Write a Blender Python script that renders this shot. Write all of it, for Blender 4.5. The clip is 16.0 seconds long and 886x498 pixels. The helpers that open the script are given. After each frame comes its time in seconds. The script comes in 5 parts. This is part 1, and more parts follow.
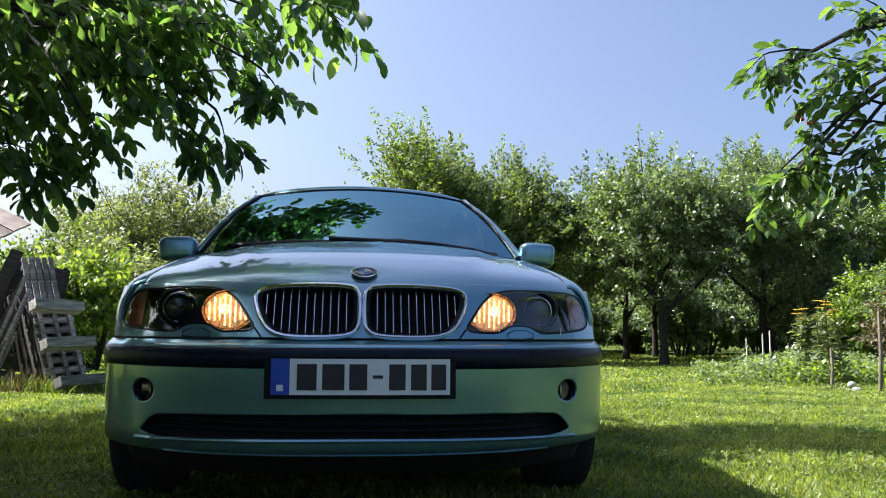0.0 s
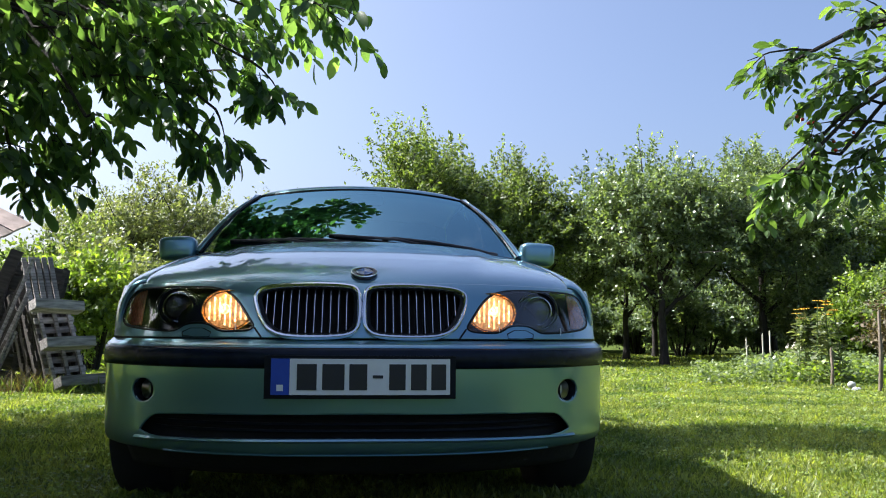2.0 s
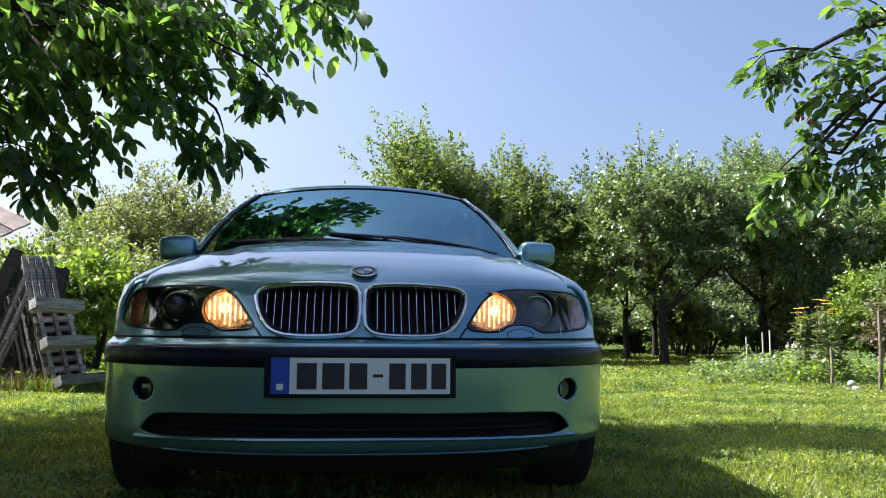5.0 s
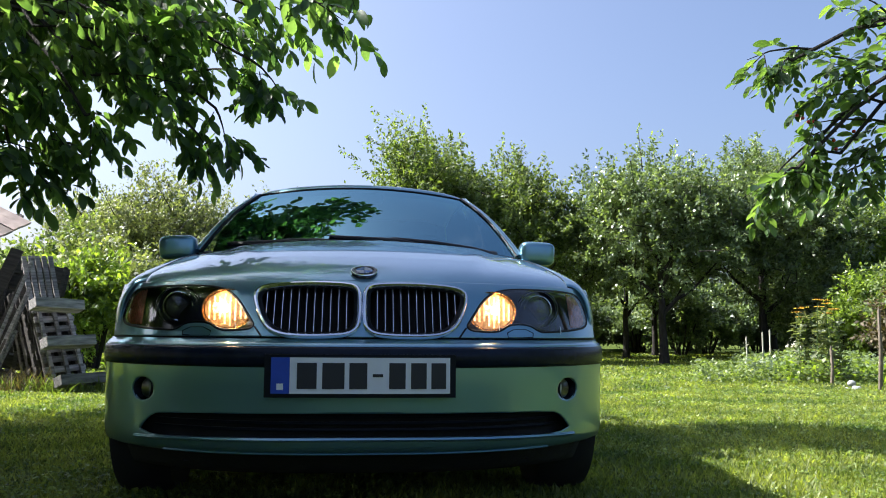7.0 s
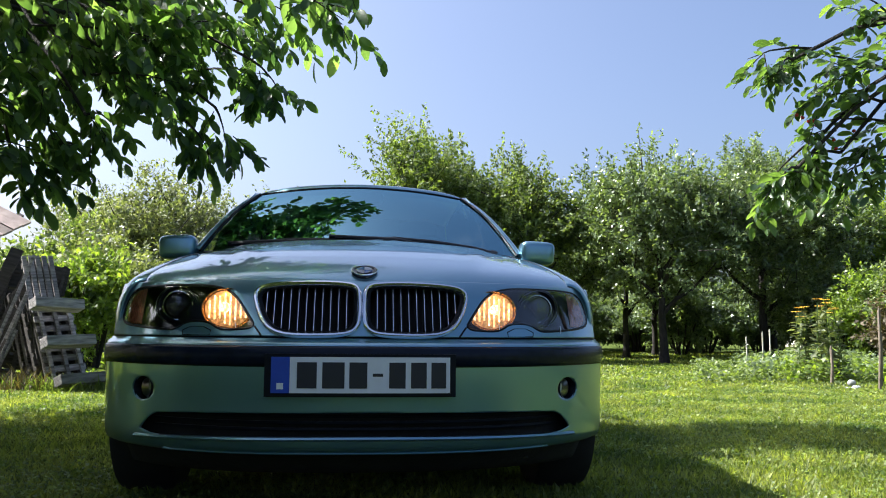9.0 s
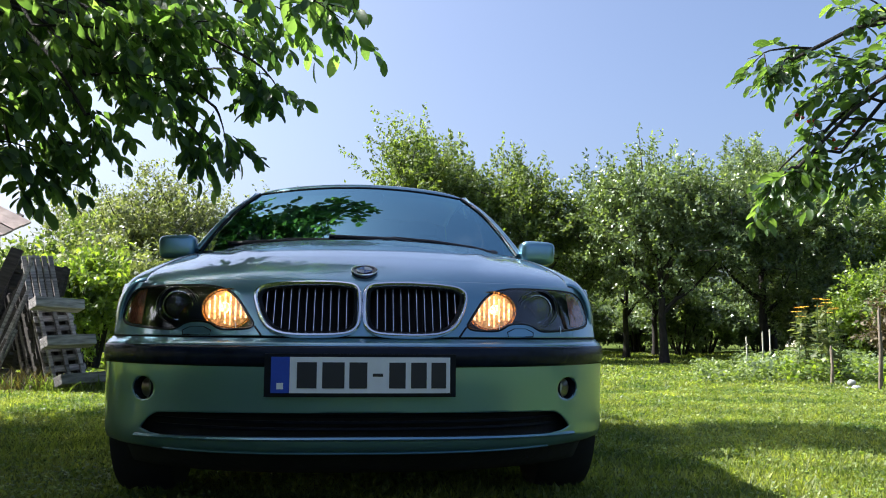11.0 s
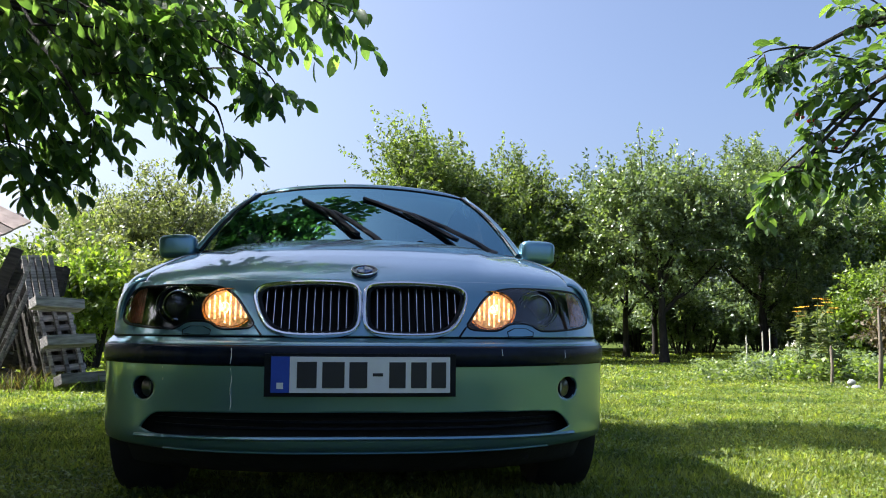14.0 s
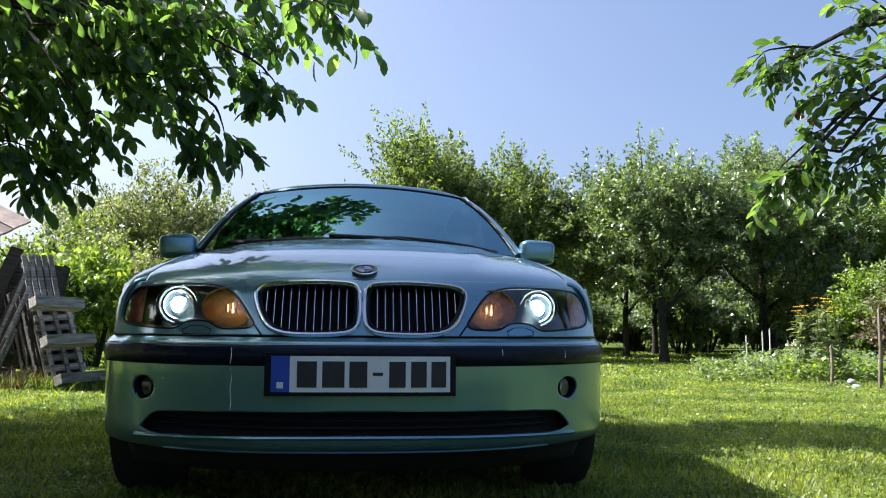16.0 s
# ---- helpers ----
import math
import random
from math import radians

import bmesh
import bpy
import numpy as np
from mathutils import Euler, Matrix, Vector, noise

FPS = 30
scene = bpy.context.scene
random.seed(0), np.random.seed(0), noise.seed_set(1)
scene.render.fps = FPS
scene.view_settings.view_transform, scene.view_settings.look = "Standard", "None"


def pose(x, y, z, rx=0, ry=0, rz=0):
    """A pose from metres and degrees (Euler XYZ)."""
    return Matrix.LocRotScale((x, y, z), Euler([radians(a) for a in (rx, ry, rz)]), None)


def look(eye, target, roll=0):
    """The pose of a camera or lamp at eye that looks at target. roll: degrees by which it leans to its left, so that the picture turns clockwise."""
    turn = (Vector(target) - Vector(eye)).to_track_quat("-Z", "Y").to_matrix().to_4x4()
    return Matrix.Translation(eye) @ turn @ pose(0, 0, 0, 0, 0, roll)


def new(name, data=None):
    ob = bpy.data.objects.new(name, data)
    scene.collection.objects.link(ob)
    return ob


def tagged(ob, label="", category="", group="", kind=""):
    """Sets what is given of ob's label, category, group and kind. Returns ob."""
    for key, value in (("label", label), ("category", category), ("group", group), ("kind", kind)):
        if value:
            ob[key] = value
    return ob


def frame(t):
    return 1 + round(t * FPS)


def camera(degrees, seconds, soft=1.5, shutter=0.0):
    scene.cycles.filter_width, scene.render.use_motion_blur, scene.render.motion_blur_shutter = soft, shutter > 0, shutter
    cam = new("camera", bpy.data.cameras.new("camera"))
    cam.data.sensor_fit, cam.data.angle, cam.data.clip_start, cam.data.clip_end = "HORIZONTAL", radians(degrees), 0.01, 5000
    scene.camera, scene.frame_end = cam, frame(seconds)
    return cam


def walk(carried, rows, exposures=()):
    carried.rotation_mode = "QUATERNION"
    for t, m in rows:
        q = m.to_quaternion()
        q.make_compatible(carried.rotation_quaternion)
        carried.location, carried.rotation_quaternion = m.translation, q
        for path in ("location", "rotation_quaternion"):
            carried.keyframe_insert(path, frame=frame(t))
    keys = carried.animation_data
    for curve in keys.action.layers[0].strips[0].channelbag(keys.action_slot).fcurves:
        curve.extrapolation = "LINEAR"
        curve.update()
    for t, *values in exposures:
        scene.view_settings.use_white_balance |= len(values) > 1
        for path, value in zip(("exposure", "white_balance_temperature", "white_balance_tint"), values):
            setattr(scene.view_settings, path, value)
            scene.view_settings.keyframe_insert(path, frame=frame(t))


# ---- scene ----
# camera: low on the lawn, tilted up a little, sinking by a fraction of a degree
cam = camera(55.5, 16.0, soft=1.0)
EYE = (0.0, 0.0, 0.58)


def aim(drop):
    a = radians(5.71 - drop)
    return look(EYE, (0.0, math.cos(a), EYE[2] + math.sin(a)), 0.45)


walk(cam, [(0, aim(0)), (3.0, aim(0.01)), (4.0, aim(0.06)), (6.5, aim(0.07)), (8.0, aim(0.11)), (13.5, aim(0.13)), (15.0, aim(0.17)), (16.0, aim(0.18))],
     [(0, 1.62, 5840, 12), (16.0, 1.62, 5840, 12)])

# daylight: a high sun from the side and a little behind the car
SUN = Vector((-0.64, 0.20, 0.74)).normalized()
world = bpy.data.worlds.new("sky")
scene.world = world
world.use_nodes = True
wn = world.node_tree.nodes
sky = wn.new("ShaderNodeTexSky")
sky.sky_type, sky.sun_disc = "NISHITA", False
sky.sun_elevation, sky.sun_rotation = math.asin(SUN.z), math.atan2(SUN.x, SUN.y)
sky.air_density, sky.dust_density, sky.ozone_density = 0.8, 5.0, 1.2
wn["Background"].inputs["Strength"].default_value = 0.078
world.node_tree.links.new(sky.outputs[0], wn["Background"].inputs[0])
lamp = bpy.data.lights.new("sun", "SUN")
lamp.energy, lamp.angle, lamp.color = 4.6, radians(0.55), (1.0, 0.93, 0.80)
new("sun", lamp).matrix_basis = look(SUN * 60, (0, 0, 0))


# materials
def mat(name, color, rough=0.5, metal=0.0, var=0.25, scale=8.0, bump=0.0, bscale=60.0, rand="", coat=0.0, tint=None, emit=0.0, emit_color=None, stretch=None, facets=0):
    m = bpy.data.materials.new(name)
    m.use_nodes = True
    t = m.node_tree
    n, k = t.nodes, t.links.new
    b = n["Principled BSDF"]
    b.inputs["Roughness"].default_value, b.inputs["Metallic"].default_value = rough, metal
    b.inputs["Coat Weight"].default_value = coat
    b.inputs["Coat Roughness"].default_value = 0.04
    co = n.new("ShaderNodeTexCoord")
    src = co.outputs["Object"]
    if stretch:
        mp = n.new("ShaderNodeMapping")
        mp.inputs["Scale"].default_value = stretch
        k(src, mp.inputs[0])
        src = mp.outputs[0]
    big = n.new("ShaderNodeTexNoise")
    big.inputs["Scale"].default_value, big.inputs["Detail"].default_value = scale, 5
    k(src, big.inputs["Vector"])
    ramp = n.new("ShaderNodeValToRGB")
    ramp.color_ramp.elements[0].position, ramp.color_ramp.elements[1].position = 0.3, 0.7
    c2 = tint or color
    ramp.color_ramp.elements[0].color = (*[v * (1 - var) for v in color], 1)
    ramp.color_ramp.elements[1].color = (*[min(1, v * (1 + var)) for v in c2], 1)
    k(big.outputs[0], ramp.inputs[0])
    out = ramp.outputs[0]
    if rand:
        if rand == "island":
            r = n.new("ShaderNodeNewGeometry").outputs["Random Per Island"]
        else:
            r = n.new("ShaderNodeObjectInfo").outputs["Random"]
        hs = n.new("ShaderNodeHueSaturation")
        m1 = n.new("ShaderNodeMapRange")
        m1.inputs["To Min"].default_value, m1.inputs["To Max"].default_value = 0.55, 1.5
        k(r, m1.inputs[0])
        k(m1.outputs[0], hs.inputs["Value"])
        m2 = n.new("ShaderNodeMapRange")
        m2.inputs["To Min"].default_value, m2.inputs["To Max"].default_value = 0.515, 0.485
        k(r, m2.inputs[0])
        k(m2.outputs[0], hs.inputs["Hue"])
        k(out, hs.inputs["Color"])
        out = hs.outputs[0]
    k(out, b.inputs["Base Color"])
    if bump:
        fine = n.new("ShaderNodeTexNoise")
        fine.inputs["Scale"].default_value, fine.inputs["Detail"].default_value = bscale, 4
        k(src, fine.inputs["Vector"])
        bp = n.new("ShaderNodeBump")
        bp.inputs["Strength"].default_value, bp.inputs["Distance"].default_value = bump, 0.01
        k(fine.outputs[0], bp.inputs["Height"])
        k(bp.outputs[0], b.inputs["Normal"])
    if emit:
        b.inputs["Emission Color"].default_value = (*(emit_color or color), 1)
        b.inputs["Emission Strength"].default_value = emit
    if facets:
        vo = n.new("ShaderNodeTexVoronoi")
        vo.inputs["Scale"].default_value = facets
        mr = n.new("ShaderNodeMapRange")
        mr.inputs["From Max"].default_value = 0.6
        mr.inputs["To Min"].default_value, mr.inputs["To Max"].default_value = emit * 2.4, emit * 0.25
        k(co.outputs["Object"], vo.inputs["Vector"])
        k(vo.outputs["Distance"], mr.inputs[0])
        k(mr.outputs[0], b.inputs["Emission Strength"])
    return m


def leaf_mat(name, color, tint, through_share=0.4, gloss=0.42, var=0.2, scale=1.2):
    m = mat(name, color, gloss, 0, var, scale, rand="island", tint=tint)
    t = m.node_tree
    n, k = t.nodes, t.links.new
    b, o = n["Principled BSDF"], n["Material Output"]
    tr = n.new("ShaderNodeBsdfTranslucent")
    src = b.inputs["Base Color"].links[0].from_socket
    g = n.new("ShaderNodeMixRGB")
    g.blend_type = "MULTIPLY"
    g.inputs[0].default_value = 1
    g.inputs[2].default_value = (2.6, 2.7, 0.8, 1)
    k(src, g.inputs[1])
    k(g.outputs[0], tr.inputs[0])
    mix = n.new("ShaderNodeMixShader")
    mix.inputs[0].default_value = through_share
    k(b.outputs[0], mix.inputs[1])
    k(tr.outputs[0], mix.inputs[2])
    k(mix.outputs[0], o.inputs[0])
    return m


def glass_mat(name, tint, ior=1.5, rough=0.0, coat=(1, 1, 1)):
    m = bpy.data.materials.new(name)
    m.use_nodes = True
    t = m.node_tree
    n, k = t.nodes, t.links.new
    n.remove(n["Principled BSDF"])
    tr, gl, fr, mx = n.new("ShaderNodeBsdfTransparent"), n.new("ShaderNodeBsdfGlossy"), n.new("ShaderNodeFresnel"), n.new("ShaderNodeMixShader")
    tr.inputs[0].default_value = (*tint, 1)
    gl.inputs["Roughness"].default_value = rough
    gl.inputs["Color"].default_value = (*coat, 1)
    fr.inputs[0].default_value = ior
    k(fr.outputs[0], mx.inputs[0])
    k(tr.outputs[0], mx.inputs[1])
    k(gl.outputs[0], mx.inputs[2])
    k(mx.outputs[0], n["Material Output"].inputs[0])
    return m


PAINT = mat("silver_paint", (0.165, 0.315, 0.405), 0.30, 0.80, 0.04, 3, 0.03, 900, coat=1.0)
BLACK = mat("black_plastic", (0.004, 0.006, 0.010), 0.40, 0, 0.3, 30, 0.15, 500)
BLACK.node_tree.nodes["Principled BSDF"].inputs["Specular IOR Level"].default_value = 0.15
STRIP = mat("satin_black_strip", (0.006, 0.010, 0.022), 0.26, 0, 0.25, 30, 0.06, 400)
STRIP.node_tree.nodes["Principled BSDF"].inputs["Specular IOR Level"].default_value = 0.16
RUBBER = mat("tyre_rubber", (0.010, 0.010, 0.011), 0.8, 0, 0.3, 20, 0.3, 200)
CHROME = mat("chrome", (0.78, 0.80, 0.83), 0.08, 1, 0.03, 10)
DULL = mat("satin_metal", (0.40, 0.42, 0.44), 0.35, 1, 0.1, 20)
SMOKED = mat("smoked_metal", (0.10, 0.105, 0.115), 0.25, 1, 0.1, 20)
# amber tone and bright flecks stand for residual lamp glow in the cup
CUP_GLOW = mat("afterglow_reflector", (0.26, 0.075, 0.035), 0.16, 1, 0.8, 150, 1.0, 170, tint=(0.9, 0.36, 0.15))
DARK = mat("dark_underside", (0.010, 0.010, 0.011), 0.9, 0, 0.4, 10, 0.3, 60)
CLOTH = mat("dark_upholstery", (0.03, 0.03, 0.034), 0.85, 0, 0.25, 40, 0.3, 400)
SHIELD = glass_mat("windscreen_glass", (0.28, 0.34, 0.36), 4.6, 0.0, (0.46, 0.84, 1.0))
SIDE_GLASS = glass_mat("side_glass", (0.35, 0.42, 0.40), 1.6)
LENS = glass_mat("lens_glass", (0.93, 0.95, 0.97), 1.75)
AMBER = mat("amber_plastic", (0.55, 0.20, 0.11), 0.2, 0, 0.35, 60, 0.5, 120, coat=0.6)
GLOW = mat("lit_filament_glass", (1.0, 0.62, 0.25), 0.3, emit=1.5, emit_color=(1.0, 0.60, 0.26), facets=120)
GLOW_SOFT = mat("lit_reflector", (0.95, 0.5, 0.2), 0.2, 0.6, 0.45, 90, emit=0.20, emit_color=(1.0, 0.36, 0.10), facets=150)
BEAM = mat("main_beam_bulb", (1, 0.95, 0.85), 0.3, emit=60.0, emit_color=(1.0, 0.72, 0.38))
XENON = mat("xenon_bulb", (1, 1, 1), 0.3, emit=45.0, emit_color=(0.80, 1.0, 0.90))
PLATE_W = mat("plate_white", (0.72, 0.74, 0.76), 0.35, 0, 0.06, 12)
PLATE_B = mat("plate_blue", (0.015, 0.06, 0.42), 0.4, 0, 0.1, 20)
INK = mat("plate_black", (0.01, 0.011, 0.02), 0.4, 0, 0.1, 20)
BADGE_B = mat("badge_blue", (0.05, 0.16, 0.48), 0.25, 0, 0.1, 30, coat=0.5)
BADGE_W = mat("badge_white", (0.75, 0.76, 0.78), 0.25, 0, 0.05, 30, coat=0.5)
BADGE_K = mat("badge_black", (0.012, 0.012, 0.02), 0.25, 0, 0.1, 30, coat=0.5)
WOOD = mat("weathered_wood", (0.155, 0.146, 0.146), 0.85, 0, 0.42, 6, 0.6, 30, rand="object", stretch=(1, 8, 8), tint=(0.225, 0.212, 0.210))
# darker copy of the wood; on rear pallets it paints the shade between slats
WOOD_D = mat("dark_shaded_wood", (0.070, 0.061, 0.056), 0.9, 0, 0.4, 6, 0.5, 30, rand="object", stretch=(1, 8, 8))
BARK = mat("bark", (0.028, 0.023, 0.020), 0.95, 0, 0.4, 12, 0.9, 40, stretch=(3, 3, 0.6))
L_NEAR = leaf_mat("walnut_leaf", (0.040, 0.086, 0.050), (0.078, 0.126, 0.054), 0.58, 0.36, 0.35, 5.0)
L_CHERRY = leaf_mat("cherry_leaf", (0.048, 0.090, 0.038), (0.078, 0.126, 0.048), 0.42, 0.32)
L_PLUM = leaf_mat("plum_leaf", (0.074, 0.116, 0.058), (0.134, 0.174, 0.090), 0.30, 0.29, 0.35)
L_PALE = leaf_mat("pale_plum_leaf", (0.080, 0.120, 0.038), (0.112, 0.150, 0.048), 0.35, 0.50, 0.3)
L_GREY = leaf_mat("grey_green_leaf", (0.10, 0.125, 0.072), (0.145, 0.165, 0.09), 0.32, 0.42)
L_LIME = leaf_mat("lime_leaf", (0.105, 0.16, 0.028), (0.14, 0.195, 0.034), 0.42)
L_DRY = leaf_mat("dry_leaf", (0.078, 0.062, 0.034), (0.115, 0.095, 0.048), 0.20, 0.7)
GRASS_B = leaf_mat("grass_blade", (0.076, 0.138, 0.025), (0.148, 0.166, 0.040), 0.40, 0.55, 0.38, 1.6)
SOIL = mat("lawn_soil", (0.045, 0.078, 0.018), 0.95, 0, 0.35, 0.9, 0.8, 90, tint=(0.072, 0.092, 0.026))
SOIL.node_tree.nodes["Principled BSDF"].inputs["Specular IOR Level"].default_value = 0.0


# mesh helpers
def mesh(name, verts, faces, material, smooth=True):
    me = bpy.data.meshes.new(name)
    me.from_pydata([tuple(v) for v in verts], [], [tuple(f) for f in faces])
    me.materials.append(material)
    if smooth:
        me.polygons.foreach_set("use_smooth", [True] * len(me.polygons))
    me.update()
    return me


def put(name, me, parent=None, label="", m=None):
    ob = new(name, me)
    if parent is not None:
        ob.parent = parent
    if m is not None:
        ob.matrix_basis = m
    if label:
        ob["label"] = label
    return ob


def part(name, bm, material, parent=None, label="", smooth=True, m=None):
    me = bpy.data.meshes.new(name)
    bmesh.ops.recalc_face_normals(bm, faces=bm.faces)
    if material.name == "lens_glass" and sum(f.normal.y for f in bm.faces) > 0:
        bmesh.ops.reverse_faces(bm, faces=bm.faces)
    bm.to_mesh(me)
    bm.free()
    me.materials.append(material)
    if smooth:
        me.polygons.foreach_set("use_smooth", [True] * len(me.polygons))
        me.set_sharp_from_angle(angle=radians(40))
    return put(name, me, parent, label, m)


def box(bm, size, m=None, bevel=0.0):
    made = bmesh.ops.create_cube(bm, size=1.0, matrix=(m or Matrix()) @ Matrix.Diagonal((*size, 1)))
    if bevel:
        edges = {e for v in made["verts"] for e in v.link_edges}
        bmesh.ops.bevel(bm, geom=list(edges), offset=bevel, segments=2, affect="EDGES", profile=0.6)
    return bm


def rounded(bm, size, power=4.0, m=None, nu=28, nv=16):
    """A block with soft swollen edges (a superellipsoid)."""
    e = 2.0 / power
    sp = lambda v: math.copysign(abs(v) ** e, v)
    rows = []
    for j in range(nv + 1):
        b = -math.pi / 2 + math.pi * j / nv
        row = []
        for i in range(nu):
            a = 2 * math.pi * i / nu
            p = Vector((size[0] / 2 * sp(math.cos(b)) * sp(math.cos(a)), size[1] / 2 * sp(math.cos(b)) * sp(math.sin(a)), size[2] / 2 * sp(math.sin(b))))
            row.append(bm.verts.new((m or Matrix()) @ p))
        rows.append(row)
    for j in range(nv):
        for i in range(nu):
            q = (rows[j][i], rows[j][(i + 1) % nu], rows[j + 1][(i + 1) % nu], rows[j + 1][i])
            bm.faces.new(q)
    bmesh.ops.remove_doubles(bm, verts=bm.verts[:], dist=0.0004)
    return bm


def tube(bm, pts, radii, sides=8, closed=False, flat=None):
    """A round (or flattened) bar along a line of points."""
    pts = [Vector(p) for p in pts]
    n = len(pts)
    if not hasattr(radii, "__len__"):
        radii = [radii] * n
    rings, ref = [], Vector((0, 0, 1))
    for i, p in enumerate(pts):
        a = pts[(i - 1) % n] if closed or i else p
        b = pts[(i + 1) % n] if closed or i < n - 1 else p
        d = (b - a).normalized()
        if abs(d.dot(ref)) > 0.97:
            ref = Vector((1, 0, 0)) if abs(d.x) < 0.9 else Vector((0, 1, 0))
        u = d.cross(flat if flat is not None else ref).normalized()
        w = u.cross(d).normalized()
        if flat is None:
            ref = w
        r = radii[i] if hasattr(radii[i], "__len__") else (radii[i], radii[i])
        rings.append([bm.verts.new(p + u * r[0] * math.cos(2 * math.pi * k / sides) + w * r[1] * math.sin(2 * math.pi * k / sides)) for k in range(sides)])
    for i in range(n if closed else n - 1):
        for k in range(sides):
            A, B = rings[i], rings[(i + 1) % n]
            bm.faces.new((A[k], A[(k + 1) % sides], B[(k + 1) % sides], B[k]))
    if not closed:
        bm.faces.new(rings[0])
        bm.faces.new(rings[-1][::-1])
    return bm


def lathe(bm, profile, m=None, sides=40):
    """Turn (radius, height) pairs round the local z axis."""
    m = m or Matrix()
    rings = [[bm.verts.new(m @ Vector((r * math.cos(2 * math.pi * k / sides), r * math.sin(2 * math.pi * k / sides), h))) for k in range(sides)] for r, h in profile]
    for A, B in zip(rings, rings[1:]):
        for k in range(sides):
            bm.faces.new((A[k], A[(k + 1) % sides], B[(k + 1) % sides], B[k]))
    bmesh.ops.remove_doubles(bm, verts=bm.verts[:], dist=1e-5)
    return bm


def soften(points, times=3):
    """Round off a closed outline (Chaikin)."""
    p = np.array(points, float)
    for _ in range(times):
        q = np.roll(p, -1, 0)
        p = np.stack([0.75 * p + 0.25 * q, 0.25 * p + 0.75 * q], 1).reshape(-1, p.shape[1])
    return p


def inside(poly, x, z):
    """Which of the points (x, z) lie in the outline."""
    ok = np.zeros(x.shape, bool)
    for (x0, z0), (x1, z1) in zip(poly, np.roll(poly, -1, 0)):
        if z0 != z1:
            ok ^= ((z0 > z) != (z1 > z)) & (x < (x1 - x0) * (z - z0) / (z1 - z0) + x0)
    return ok


def sheet(name, surface, nu, nv, material, parent, holes=(), keep=None, thick=0.0, label=""):
    """A skin over surface(u, v) for u, v in 0..1 (arrays in, x, y, z out), cut out along outlines in x and z."""
    u, v = np.meshgrid(np.linspace(0, 1, nu), np.linspace(0, 1, nv))
    x, y, z = surface(u, v)
    P = np.stack([x, y, z], -1)
    cut = np.zeros((nv - 1, nu - 1), bool)
    C = (P[1:, 1:] + P[:-1, 1:] + P[1:, :-1] + P[:-1, :-1]) / 4
    for h in holes:
        cut |= inside(h, C[..., 0], C[..., 2])
    if keep is not None:
        cut |= ~inside(keep, C[..., 0], C[..., 2])
    idx = np.arange(nu * nv).reshape(nv, nu)
    quads = np.stack([idx[:-1, :-1], idx[:-1, 1:], idx[1:, 1:], idx[1:, :-1]], -1)
    # vertices on the rim of a cut slide onto its outline
    for h in list(holes) + ([keep] if keep is not None else []):
        a, b = np.array(h), np.roll(np.array(h), -1, 0)
        near = np.zeros((nv, nu), int)
        full = np.zeros((nv, nu), int)
        for dj in (0, 1):
            for di in (0, 1):
                near[dj:nv - 1 + dj, di:nu - 1 + di] += cut
                full[dj:nv - 1 + dj, di:nu - 1 + di] += 1
        rim = (near > 0) & (near < full)
        for j, i in zip(*np.nonzero(rim)):
            p = P[j, i, [0, 2]]
            ab = b - a
            s = np.clip(((p - a) * ab).sum(1) / np.maximum((ab ** 2).sum(1), 1e-12), 0, 1)
            c = a + ab * s[:, None]
            d = ((c - p) ** 2).sum(1)
            k = d.argmin()
            if d[k] < 0.012 ** 2:
                P[j, i, 0], P[j, i, 2] = c[k]
    # faces look away from the middle of the car
    fn = np.cross(P[1:, :-1] - P[:-1, :-1], P[:-1, 1:] - P[:-1, :-1])[~cut]
    out = C[~cut] - np.array((0, 2.2, 0.5))
    quads = quads[~cut]
    if (fn * out).sum() > 0:
        quads = quads[:, ::-1]
    used = np.unique(quads)
    remap = np.full(nu * nv, -1)
    remap[used] = np.arange(len(used))
    me = mesh(name, P.reshape(-1, 3)[used], remap[quads], material)
    ob = put(name, me, parent, label)
    if thick:
        s = ob.modifiers.new("thickness", "SOLIDIFY")
        s.thickness, s.offset = thick, 0
    return ob


def cards(name, rows, faces, material):
    """One mesh from an array (pieces, corners, 3) and the faces of one piece."""
    n, c, _ = rows.shape
    tris = (np.array(faces)[None] + (np.arange(n) * c)[:, None, None]).reshape(-1, len(faces[0]))
    me = bpy.data.meshes.new(name)
    me.vertices.add(n * c)
    me.vertices.foreach_set("co", rows.reshape(-1).astype(np.float32))
    k = tris.shape[1]
    me.loops.add(tris.size)
    me.loops.foreach_set("vertex_index", tris.reshape(-1).astype(np.int32))
    me.polygons.add(len(tris))
    me.polygons.foreach_set("loop_start", np.arange(0, tris.size, k, dtype=np.int32))
    me.polygons.foreach_set("use_smooth", np.ones(len(tris), bool))
    me.materials.append(material)
    me.update(calc_edges=True)
    return me


def unit(a):
    return a / np.maximum(np.linalg.norm(a, axis=-1, keepdims=True), 1e-9)


